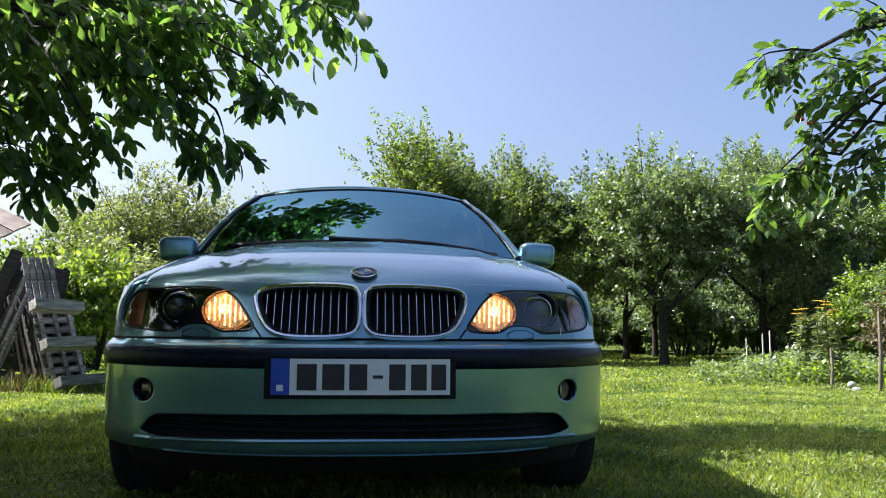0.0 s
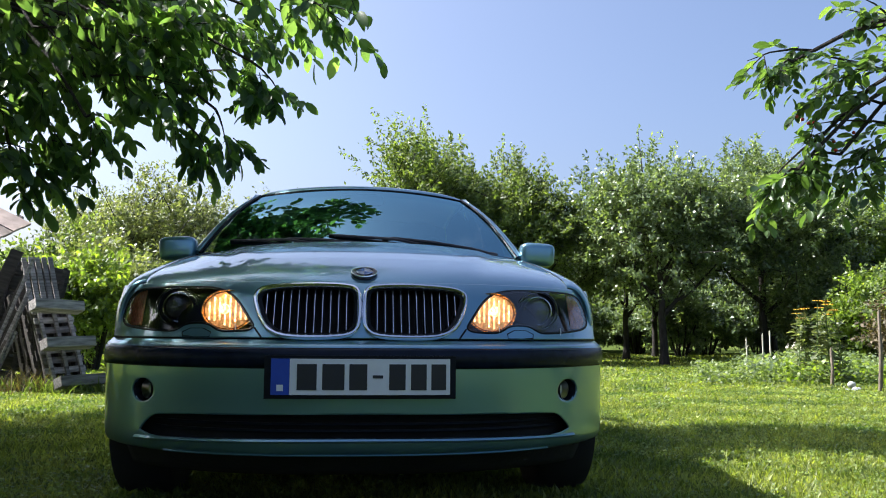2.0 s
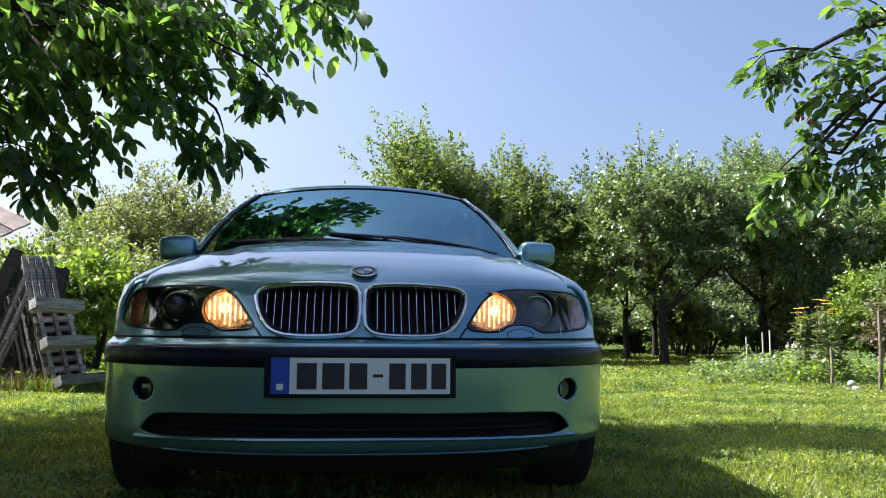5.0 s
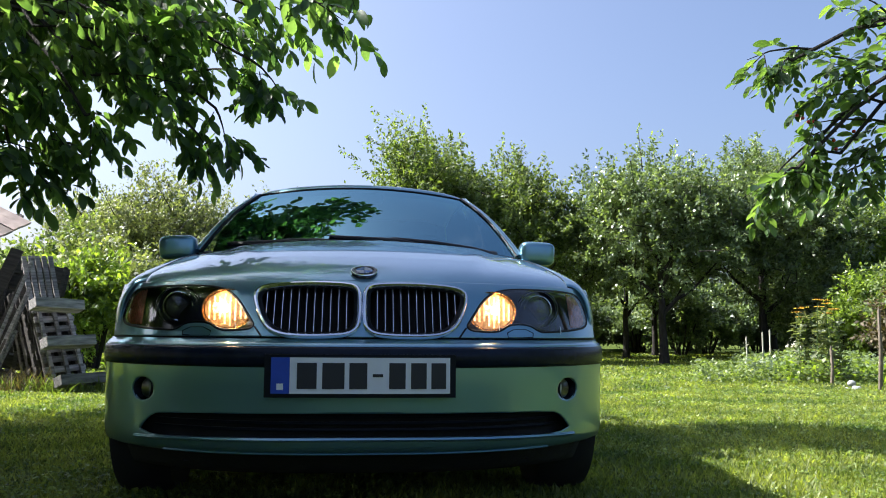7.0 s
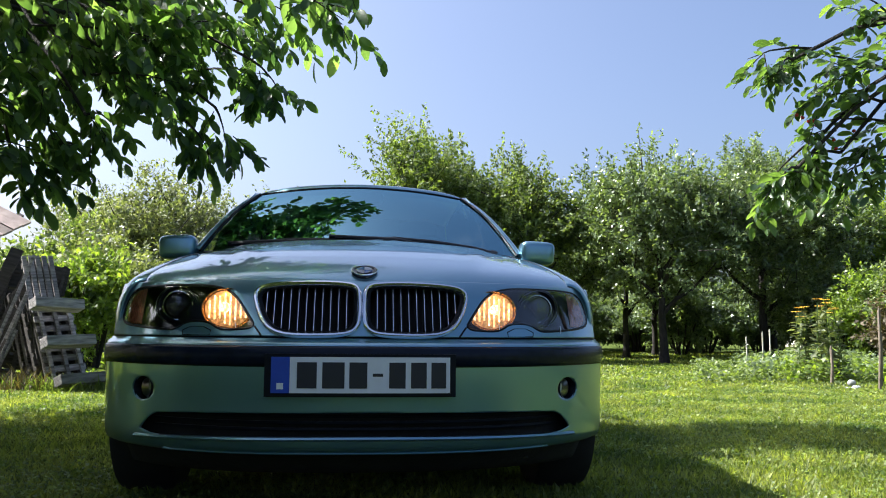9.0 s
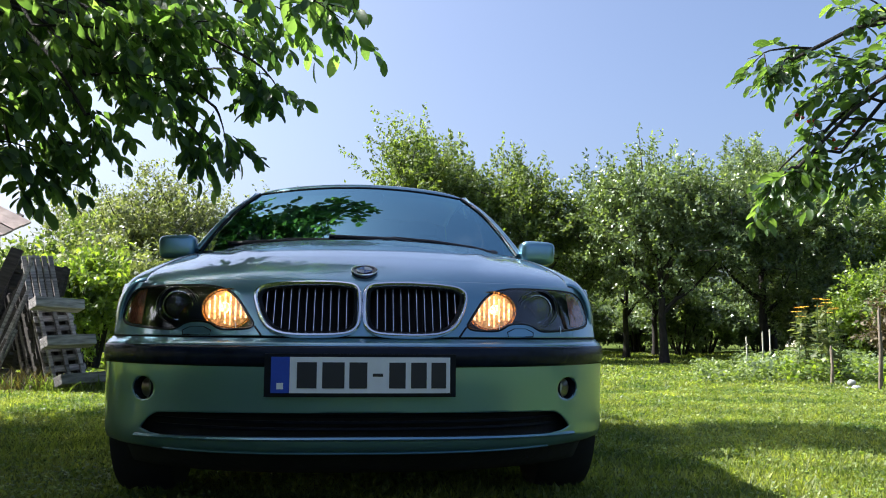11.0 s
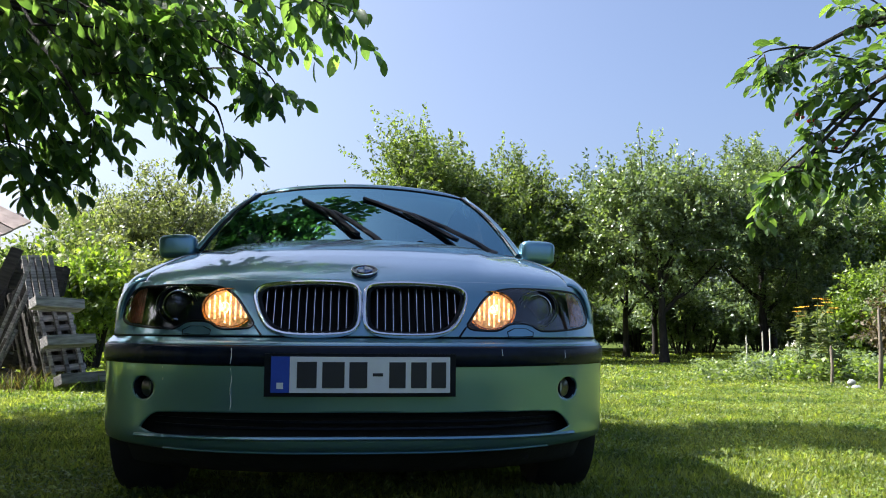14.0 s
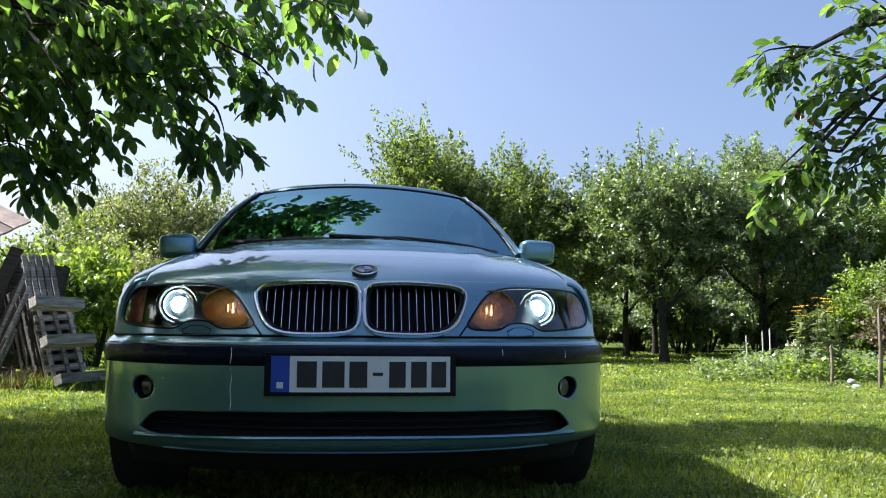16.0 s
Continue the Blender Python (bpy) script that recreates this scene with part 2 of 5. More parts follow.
def leaves(name, pos, way, up, length, wide, material, fine=False, rng=None):
    """Leaves that start at pos, grow along way, face up; folded along the midrib, drooping at the tip."""
    way = unit(way)
    side = unit(np.cross(way, up))
    nrm = np.cross(side, way)
    L, W = length[:, None], (length * wide)[:, None]
    if fine:
        cols = [pos]
        for f, half, sag in ((0.10, 0.27, 0.010), (0.34, 0.48, 0.03), (0.64, 0.49, 0.08), (0.88, 0.29, 0.15)):
            c = pos + way * L * f - nrm * L * sag
            cols += [c - side * W * half + nrm * W * half * 0.3, c, c + side * W * half + nrm * W * half * 0.3]
        cols.append(pos + way * L - nrm * L * 0.20)
        rows = np.stack(cols, 1)
        f = [(0, 2, 1), (0, 3, 2), (10, 11, 13), (11, 12, 13)]
        for i in (1, 4, 7):
            f += [(i, i + 1, i + 4), (i, i + 4, i + 3), (i + 1, i + 2, i + 5), (i + 1, i + 5, i + 4)]
    else:
        m1 = pos + way * L * 0.5
        rows = np.stack([pos, m1 - side * W * 0.5 + nrm * W * 0.15, m1 + side * W * 0.5 + nrm * W * 0.15, pos + way * L - nrm * L * 0.12], 1)
        f = [(0, 2, 1), (1, 2, 3)]
    return cards(name, rows, f, material)


# ---- the car: its own space has x across, y from the nose back, z up ----
car = tagged(new("car"), "silver metallic saloon car with lit amber side lamps parked on grass", "car")
car.matrix_basis = pose(-0.238, 2.5, 0, 0, 0, 5.75)
XW = 0.862


def nose(x):
    """How far back the front lies at x, seen from above."""
    return 0.50 - 0.48 * np.clip(1 - np.abs(x / XW) ** 2.6, 0, 1) ** 0.8


def wrap(u, back):
    """Across the nose and a little way along both flanks: x and y."""
    s = (u - 0.5) * 2
    q = np.clip(np.abs(s) / 0.86, 0, 1)
    x = XW * np.sin(q * math.pi / 2) ** 0.9
    y = nose(x) + np.clip((np.abs(s) - 0.86) / 0.14, 0, 1) * (back - 0.50)
    return np.sign(s) * x, y


def lerp(z, zs, vs):
    return np.interp(z, zs, vs)


def fascia_y(x, z):
    return nose(x) + 0.028 + (z - 0.562) * 0.50 + np.clip(z - 0.68, 0, 1) ** 2 * 6


def outline(pts, times=3):
    a = soften(pts, times)
    b = a.copy()
    b[:, 0] *= -1
    return a, b[::-1]


KID_R, KID_L = outline([(0.008, 0.690), (0.008, 0.612), (0.018, 0.582), (0.052, 0.566), (0.20, 0.563), (0.262, 0.574), (0.300, 0.606), (0.329, 0.680), (0.322, 0.704), (0.285, 0.719), (0.15, 0.727), (0.04, 0.723), (0.014, 0.712)])
HEAD_R, HEAD_L = outline([(0.318, 0.586), (0.345, 0.626), (0.39, 0.688), (0.44, 0.714), (0.52, 0.722), (0.70, 0.722), (0.765, 0.714), (0.795, 0.655), (0.798, 0.602), (0.72, 0.588), (0.60, 0.580), (0.572, 0.584), (0.540, 0.606), (0.470, 0.606), (0.438, 0.584), (0.40, 0.580)], 2)
INTAKE = soften([(-0.70, 0.250), (-0.655, 0.315), (-0.60, 0.333), (0, 0.340), (0.60, 0.333), (0.655, 0.315), (0.70, 0.250), (0, 0.266)], 2)
FOGS = [np.array([(s * 0.676 + 0.041 * math.cos(a), 0.398 + 0.036 * math.sin(a)) for a in np.linspace(0, 2 * math.pi, 24, endpoint=False)]) for s in (-1, 1)]


def bumper_skin(u, v):
    x, y = wrap(u, 0.62)
    z0 = 0.216 + 0.002 * np.abs(x / XW) ** 4
    z = z0 + (0.556 - z0) * v
    ease = lambda p: p * p * (3 - 2 * p)
    tuck = 0.05 * np.exp(-(z - 0.205) / 0.016) - 0.009 * ease(np.clip((z - 0.30) / 0.20, 0, 1)) + 0.036 * ease(np.clip((z - 0.53) / 0.026, 0, 1)) ** 1.5
    return x * (1 - 0.25 * np.clip(tuck, -0.005, 0.05)), y + tuck, z


def fascia_skin(u, v):
    x = (u - 0.5) * 2 * 0.835
    z = 0.562 + v * (0.738 - 0.562)
    return x, fascia_y(x, z), z


def hood_z(x, t):
    end = 0.985 - 0.055 * np.abs(x / 0.73) ** 2.2
    g = 0.12 * (1 - np.exp(-t / 0.04)) + 0.88 * (1 - (1 - t) ** 1.35)
    crease = 0.010 / (1 + np.exp(-(0.36 + 0.24 * t - np.abs(x)) / 0.012)) * np.clip(t / 0.2, 0, 1) * np.clip((1.05 - t) / 0.3, 0, 1)
    return 0.738 + (end - 0.738) * g + crease


def hood_skin(u, v):
    x = (u - 0.5) * 2 * 0.728
    t = v ** 1.6
    ye = fascia_y(x, 0.738)
    yb = 1.36 + 0.16 * np.abs(x / 0.73) ** 2
    return x, ye + (yb - ye) * t, hood_z(x, t)


sheet("front_bumper", bumper_skin, 360, 86, PAINT, car, [INTAKE, *FOGS], thick=0.004)
sheet("nose_panel", fascia_skin, 380, 64, PAINT, car, [KID_R, KID_L, HEAD_R, HEAD_L], thick=0.004)
hood = sheet("bonnet", hood_skin, 150, 110, PAINT, car, thick=0.004)


def flank(s):
    """Wing, doors and rear quarter of one side: from the shoulder over the flank to the sill, with wheel openings."""
    def f(u, v):
        y = 0.455 + u * (4.40 - 0.455)
        xs = lerp(y, [0.45, 0.50, 0.56, 0.65, 0.8, 1.4, 3.4, 4.1, 4.4], [0.812, 0.840, 0.858, 0.866, 0.868, 0.862, 0.862, 0.84, 0.74])
        xh = lerp(y, [0.45, 1.5, 1.7, 3.4, 4.4], [0.728, 0.735, 0.755, 0.72, 0.62])
        t = np.clip((y - 0.44) / 1.08, 0, 1)
        zh = np.where(y < 1.52, hood_z(np.full_like(y, 0.728), t) - 0.002, lerp(y, [1.5, 1.8, 3.6, 4.4], [0.928, 0.93, 0.97, 0.97]))
        a = np.clip(v / 0.45, 0, 1) * math.pi / 2
        x = xh + (xs - xh) * np.sin(a) ** 0.85
        z = 0.60 + (zh - 0.60) * np.cos(a) ** 0.9
        low = np.clip((v - 0.45) / 0.55, 0, 1)
        zl = np.where(y < 0.62, 0.555, 0.22)
        z = np.where(v > 0.45, 0.60 + (zl - 0.60) * low, z)
        x = np.where(v > 0.45, xs - 0.03 * low ** 2, x)
        for yc in (0.757, 3.482):
            d = np.sqrt(np.clip(0.345 ** 2 - (y - yc) ** 2, 0, None))
            arch = 0.31 + d
            z = np.where((np.abs(y - yc) < 0.345) & (v > 0.45), np.maximum(z, np.minimum(arch, 0.60)), z)
        return s * x, y, z
    return f


for s in (-1, 1):
    sheet("side_panel", flank(s), 220, 40, PAINT, car, thick=0.006)

# glasshouse
def ws(u, v):
    q = (u - 0.5) * 2
    w = 0.768 + (0.552 - 0.768) * v
    x = q * w
    y0 = 1.37 + 0.235 * q ** 2
    y1 = 2.00 + 0.13 * q ** 2
    z0 = 0.972 - 0.020 * q ** 2
    z1 = 1.347 - 0.030 * q ** 2
    bow = 0.028 * np.sin(v * math.pi)
    return x, y0 + (y1 - y0) * v - bow * 0.5, z0 + (z1 - z0) * v + bow


sheet("windscreen", ws, 60, 30, SHIELD, car, label="tinted windscreen reflecting sky and leaves").visible_shadow = False


def roof(u, v):
    q = (u - 0.5) * 2
    y0 = 2.005 + 0.13 * q ** 2
    w = lerp(v, [0, 0.4, 1], [0.565, 0.60, 0.57])
    y = y0 + (3.22 - y0) * v
    z = -0.030 * np.clip(1 - v / 0.035, 0, 1) ** 2 + lerp(v, [0, 0.2, 0.45, 0.75, 1], [1.367, 1.388, 1.400, 1.385, 1.345]) - 0.030 * q ** 2 - 0.018 * np.abs(q) ** 9
    return q * w, y, z


def rear_glass(u, v):
    q = (u - 0.5) * 2
    w = 0.57 + 0.09 * v
    return q * w, 3.22 + 0.62 * v - 0.06 * q ** 2 * v, 1.355 - 0.03 * q ** 2 - v * 0.37


def boot(u, v):
    q = (u - 0.5) * 2
    y = 3.80 + v * 0.62
    top = 0.985 - 0.02 * q ** 2
    return q * lerp(v, [0, 1], [0.72, 0.62]), np.where(v > 0.75, 4.30 + (v - 0.75) * 0.5, 3.80 + v / 0.75 * 0.50), np.where(v > 0.75, top - (v - 0.75) * 3.0, top)


sheet("roof", roof, 60, 90, PAINT, car, thick=0.006)
sheet("rear_window", rear_glass, 30, 16, SIDE_GLASS, car).visible_shadow = False
sheet("boot_lid", boot, 30, 40, PAINT, car, thick=0.006)
for s in (-1, 1):
    def pane(u, v, s=s):
        y = 1.72 + u * 1.75
        zt = lerp(y, [1.6, 2.1, 2.6, 3.2, 3.6], [0.97, 1.325, 1.37, 1.31, 1.06])
        xt = lerp(y, [1.6, 2.1, 2.6, 3.2, 3.6], [0.74, 0.575, 0.60, 0.575, 0.66])
        z = 0.925 + (zt - 0.925) * v
        return s * (0.745 + (xt - 0.745) * v), y, z
    sheet("side_window", pane, 24, 10, SIDE_GLASS, car).visible_shadow = False
    # windscreen pillar and its dark seal
    q = np.linspace(0, 1, 14)
    xx, yy, zz = ws(np.full(14, 0.5 + 0.5 * s), q)
    rail = [(x + s * 0.018, y + 0.03, z + 0.004) for x, y, z in zip(xx, yy, zz)]
    k = np.linspace(0, 1, 10)[1:]
    rail += [(s * (0.570 + 0.035 * math.sin(t * 2.6)), 2.13 + 1.05 * t, 1.312 + 0.04 * math.sin(t * 3.0) - 0.01 * t) for t in k]
    part("roof_pillar", tube(bmesh.new(), rail, [(0.024 - 0.009 * i / 13, 0.018 - 0.007 * i / 13) if i < 14 else (0.014, 0.010) for i in range(len(rail))], 10), PAINT, car)
    seal = [(x + s * 0.002, y - 0.004, z + 0.004) for x, y, z in zip(xx, yy, zz)]
    part("windscreen_seal", tube(bmesh.new(), seal, [(0.007, 0.005)] * len(seal), 6), BLACK, car)
    bm = box(bmesh.new(), (0.03, 0.07, 0.42), pose(s * 0.69, 2.55, 1.14, 0, -s * 17, 0), 0.006)
    part("door_pillar", bm, BLACK, car)
    bm = tube(bmesh.new(), [(s * 0.752, 1.66, 0.935), (s * 0.756, 2.4, 0.945), (s * 0.745, 3.5, 0.965)], 0.009, 8)
    part("window_trim", bm, BLACK, car)
    bm = tube(bmesh.new(), [(s * 0.70, 3.2, 1.30), (s * 0.705, 3.5, 1.14), (s * 0.72, 3.85, 0.975)], [0.03, 0.05, 0.06], 10)
    part("rear_pillar", bm, PAINT, car)
q = np.linspace(0, 1, 24)
xx, yy, zz = ws(q, np.ones(24))
part("windscreen_seal", tube(bmesh.new(), list(zip(xx, yy - 0.004, zz - 0.002)), 0.006, 6), BLACK, car)

# scuttle under the wipers
def scuttle(u, v):
    q = (u - 0.5) * 2
    return q * 0.745, 1.345 + 0.18 * q ** 2 + v * 0.09, 0.945 - 0.045 * np.abs(q) ** 2.2 + v * 0.018
sheet("scuttle_panel", scuttle, 40, 4, BLACK, car, thick=0.01)
bm = bmesh.new()
for i in range(64):
    q = -0.62 + i * 0.0197
    box(bm, (0.008, 0.02, 0.008), pose(q * 0.745, 1.362 + 0.18 * q * q, 0.984 - 0.055 * abs(q) ** 2.2))
part("scuttle_seal", bm, DULL, car, "row of small pale seal clips")

for x in (-0.22, 0.27):
    y = 1.33 + 0.16 * (x / 0.73) ** 2
    part("washer_jet", rounded(bmesh.new(), (0.030, 0.022, 0.014), 3, pose(x, y, float(hood_z(np.array(x), np.array(0.98))) + 0.008), 12, 8), BLACK, car)

# cabin behind the glass
bm = box(bmesh.new(), (1.36, 0.50, 0.20), pose(0, 1.80, 0.83), 0.05)
part("dashboard", bm, CLOTH, car)
bm = bmesh.new()
for x in (-0.36, 0.36):
    rounded(bm, (0.50, 0.55, 0.20), 4, pose(x, 2.45, 0.52))
    rounded(bm, (0.48, 0.16, 0.62), 4, pose(x, 2.78, 0.83, -12))
    rounded(bm, (0.26, 0.10, 0.18), 3, pose(x, 2.86, 1.20, -12))
rounded(bm, (1.25, 0.18, 0.60), 4, pose(0, 3.52, 0.82, -16))
part("seats", bm, CLOTH, car)
bm = tube(bmesh.new(), [(0.36 + 0.185 * math.cos(a), 2.08 - 0.07 * math.sin(a), 0.92 + 0.17 * math.sin(a)) for a in np.linspace(0, 2 * math.pi, 28, endpoint=False)], 0.014, 8, True)
part("steering_wheel", bm, BLACK, car)
bm = rounded(bmesh.new(), (0.24, 0.03, 0.07), 4, pose(0, 2.06, 1.30))
part("rear_view_mirror", bm, BLACK, car)
bm = box(bmesh.new(), (1.62, 3.5, 0.10), pose(0, 2.35, 0.27), 0.03)
box(bm, (1.40, 0.05, 0.42), pose(0, 0.62, 0.50))
box(bm, (1.50, 0.06, 0.60), pose(0, 1.52, 0.62))
box(bm, (1.10, 0.25, 0.16), pose(0, 0.38, 0.25))
part("underbody", bm, DARK, car)

# wheels
def wheel(x, y, s):
    bm = lathe(bmesh.new(), [(0.200, -0.095), (0.27, -0.103), (0.305, -0.095), (0.315, -0.07), (0.317, 0), (0.315, 0.07), (0.305, 0.095), (0.27, 0.103), (0.200, 0.095)], pose(x, y, 0.31, 0, 90, 0), 56)
    w = part("wheel", bm, RUBBER, car)
    bm = lathe(bmesh.new(), [(0.205, -0.09), (0.205, 0.088), (0.195, 0.094), (0.185, 0.07), (0.18, 0.0)], pose(x, y, 0.31, 0, 90 * s, 0), 40)
    for k in range(10):
        a = 36 * k
        box(bm, (0.19, 0.022, 0.03), pose(x + s * 0.06, y, 0.31) @ pose(0, 0, 0, a, 0, 0) @ pose(0, 0, 0.10, 0, 90, 0), 0.006)
    lathe(bm, [(0.055, 0.04), (0.055, 0.075), (0.0, 0.08)], pose(x, y, 0.31, 0, 90 * s, 0), 20)
    part("rim", bm, DULL, w)


for x, y in ((-0.742, 0.757), (0.742, 0.757), (-0.742, 3.482), (0.742, 3.482)):
    wheel(x, y, 1 if x > 0 else -1)

# bumper trim: the dark rub strip and the number plate carrier
def strip(u, v):
    x, y = wrap(u, 0.62)
    z = 0.474 + 0.058 * v
    return x * 1.004, y - 0.010 - 0.012 * np.sin(v * math.pi) ** 0.5, z


sheet("rub_strip", strip, 200, 12, STRIP, car, thick=0.006, label="matt black bumper rub strip")


def bow_y(x):
    return float(nose(np.array(x))) - 0.018


def bent(bm, x0, x1, z0, z1, front, depth, n=14):
    """A thin block bent along the bumper."""
    for i in range(n):
        a, b = x0 + (x1 - x0) * i / n, x0 + (x1 - x0) * (i + 1) / n
        vs = [bm.verts.new((x, bow_y(x) * 0.55 + 0.002 + d, z)) for x in (a, b) for d in (front, front + depth) for z in (z0, z1)]
        for f in ((0, 1, 5, 4), (2, 6, 7, 3), (0, 4, 6, 2), (1, 3, 7, 5), (0, 2, 3, 1), (4, 5, 7, 6)):
            bm.faces.new([vs[k] for k in f])
    bmesh.ops.remove_doubles(bm, verts=bm.verts[:], dist=1e-5)
    return bm


carrier = part("plate_carrier", bent(bmesh.new(), -0.280, 0.280, 0.387, 0.512, -0.020, 0.045), BLACK, car, smooth=False)
part("number_plate", bent(bmesh.new(), -0.206, 0.262, 0.399, 0.503, -0.0265, 0.006), PLATE_W, carrier, "white number plate with dark bars", smooth=False)
part("plate_band", bent(bmesh.new(), -0.260, -0.207, 0.399, 0.503, -0.0265, 0.006), PLATE_B, carrier, "blue band", smooth=False)
for x0, x1 in ((-0.185, -0.128), (-0.112, -0.048), (-0.034, 0.018), (0.082, 0.130), (0.146, 0.192), (0.206, 0.250)):
    part("plate_bar", bent(bmesh.new(), x0, x1, 0.413, 0.488, -0.0285, 0.004, 3), INK, carrier, smooth=False)
part("plate_bar", bent(bmesh.new(), 0.034, 0.064, 0.447, 0.456, -0.0285, 0.004, 2), INK, carrier, smooth=False)
part("plate_mark", bent(bmesh.new(), -0.243, -0.224, 0.410, 0.428, -0.0285, 0.004, 2), PLATE_W, carrier, smooth=False)

# lower grille, tow-eye cover, fog lamps
def behind(u, v):
    x = (u - 0.5) * 1.5
    z = 0.215 + v * 0.15
    return x, nose(x) + 0.07, z


# dark valance sheet, added also to stand for the black shade under the car
def tray(u, v):
    x = (u - 0.5) * 1.52
    return x, nose(x) + 0.05 + 0.12 * v, 0.226 - 0.085 * v


sheet("undertray", tray, 60, 6, DARK, car, thick=0.006)
sheet("intake_backing", behind, 60, 6, DARK, car, thick=0.01)
for z in (0.285, 0.305, 0.325):
    xs = np.linspace(-0.64, 0.64, 40)
    part("intake_slat", tube(bmesh.new(), [(x, float(nose(x)) + 0.045, z) for x in xs], [(0.004, 0.006)] * 40, 6), BLACK, car)
xs = np.linspace(-0.70, 0.70, 60)
part("bumper_lip", tube(bmesh.new(), [(x, float(nose(x)) + 0.004, 0.262 - 0.012 * (abs(x) / 0.7) ** 2) for x in xs], [(0.012, 0.008)] * 60, 8), PAINT, car)
xs = np.linspace(-0.60, 0.60, 40)
part("chin_lip", tube(bmesh.new(), [(x, float(nose(x)) + 0.022, 0.217) for x in xs], [(0.005, 0.003)] * 40, 6), PAINT, car)
for s in (-1, 1):
    y = float(nose(0.676)) + 0.01
    m = pose(s * 0.676, y, 0.398, 90, 0, 0) @ pose(0, 0, 0, 0, s * 38, 0)
    fog = part("fog_lamp", lathe(bmesh.new(), [(0.046, 0.004), (0.041, 0.008), (0.037, 0.002), (0.036, -0.05), (0.0, -0.06)], m, 36), BLACK, car)
    part("fog_reflector", lathe(bmesh.new(), [(0.030, -0.012), (0.022, -0.034), (0.0, -0.042)], m, 28), DULL, fog)
    part("fog_glass", lathe(bmesh.new(), [(0.035, -0.008), (0.02, -0.003), (0.0, -0.001)], m, 28), LENS, fog)
    part("fog_ring", tube(bmesh.new(), [m @ Vector((0.042 * math.cos(a), 0.038 * math.sin(a), 0.004)) for a in np.linspace(0, 2 * math.pi, 36, endpoint=False)], 0.0022, 6, True), PAINT, fog)
# tow-eye cover seam
bm = tube(bmesh.new(), [(x, float(nose(x)) - 0.009, z) for x, z in ((-0.392, 0.470), (-0.392, 0.462), (-0.388, 0.459), (-0.345, 0.459), (-0.341, 0.462), (-0.341, 0.470))], 0.0014, 5)
part("tow_cover_seam", bm, BLACK, car)
# seam between bumper and nose
xs = np.linspace(-0.83, 0.83, 80)
part("bumper_seam", tube(bmesh.new(), [(x, float(nose(x)) + 0.034, 0.559) for x in xs], 0.004, 6), BLACK, car)

# kidney grilles
for side, ol in ((1, KID_R), (-1, KID_L)):
    pts = [(x, float(fascia_y(x, z)) - 0.004, z) for x, z in ol]
    grille = part("grille", tube(bmesh.new(), pts, [(0.0085, 0.012)] * len(pts), 10, True), CHROME, car, "chrome-framed kidney grille with upright slats")
    c = ol.mean(0)
    inner = (ol - c) * 0.93 + c
    part("grille_surround", tube(bmesh.new(), [(x, float(fascia_y(x, z)) + 0.006, z) for x, z in inner], 0.007, 8, True), BLACK, grille)
    inner2 = (ol - c) * 0.90 + c

    def back(u, v, c=c, ol=ol):
        x = c[0] + (u - 0.5) * 0.36
        z = 0.545 + v * 0.20
        return x, fascia_y(x, z) + 0.075, z
    sheet("grille_backing", back, 20, 12, DARK, grille, thick=0.004)
    for i in range(11):
        x = side * (0.047 + i * 0.0245)
        hit = [z for z in np.linspace(0.55, 0.74, 200) if inside(inner2, np.array([x]), np.array([z]))[0]]
        if len(hit) < 9:
            continue
        z0, z1 = hit[0] + 0.004, hit[-1] - 0.004
        line = [(x, float(fascia_y(x, z)) + 0.012, z) for z in np.linspace(z0, z1, 7)]
        slat = part("slat", tube(bmesh.new(), [(x, y + 0.016, z) for x, y, z in line], [(0.0042, 0.016)] * 7, 8, flat=Vector((0, 1, 0))), BLACK, grille)
        part("slat_edge", tube(bmesh.new(), [(x, y - 0.001, z) for x, y, z in line], [(0.0016, 0.0016)] * 7, 6), CHROME, slat)

# badge on the bonnet's nose
m = pose(0.006, 0.192, 0.769, 26, 0, 0)
badge = part("badge", lathe(bmesh.new(), [(0.0, 0.004), (0.034, 0.003), (0.0345, 0.0055), (0.041, 0.0055), (0.042, 0.0), (0.041, -0.008), (0, -0.008)], m, 40), BADGE_K, car, "round roundel badge with blue and white quarters")
for i in range(4):
    bm = bmesh.new()
    ring = [bm.verts.new(m @ Vector((0.026 * math.cos(a), 0.026 * math.sin(a), 0.0062))) for a in np.linspace(i * math.pi / 2, (i + 1) * math.pi / 2, 10)]
    ring.append(bm.verts.new(m @ Vector((0, 0, 0.0062))))
    f = bm.faces.new(ring)
    bmesh.ops.solidify(bm, geom=[f], thickness=0.002)
    part("badge_quarter", bm, BADGE_B if i % 2 else BADGE_W, badge)
part("badge_ring", tube(bmesh.new(), [m @ Vector((0.041 * math.cos(a), 0.041 * math.sin(a), 0.005)) for a in np.linspace(0, 2 * math.pi, 40, endpoint=False)], 0.002, 6, True), CHROME, badge)

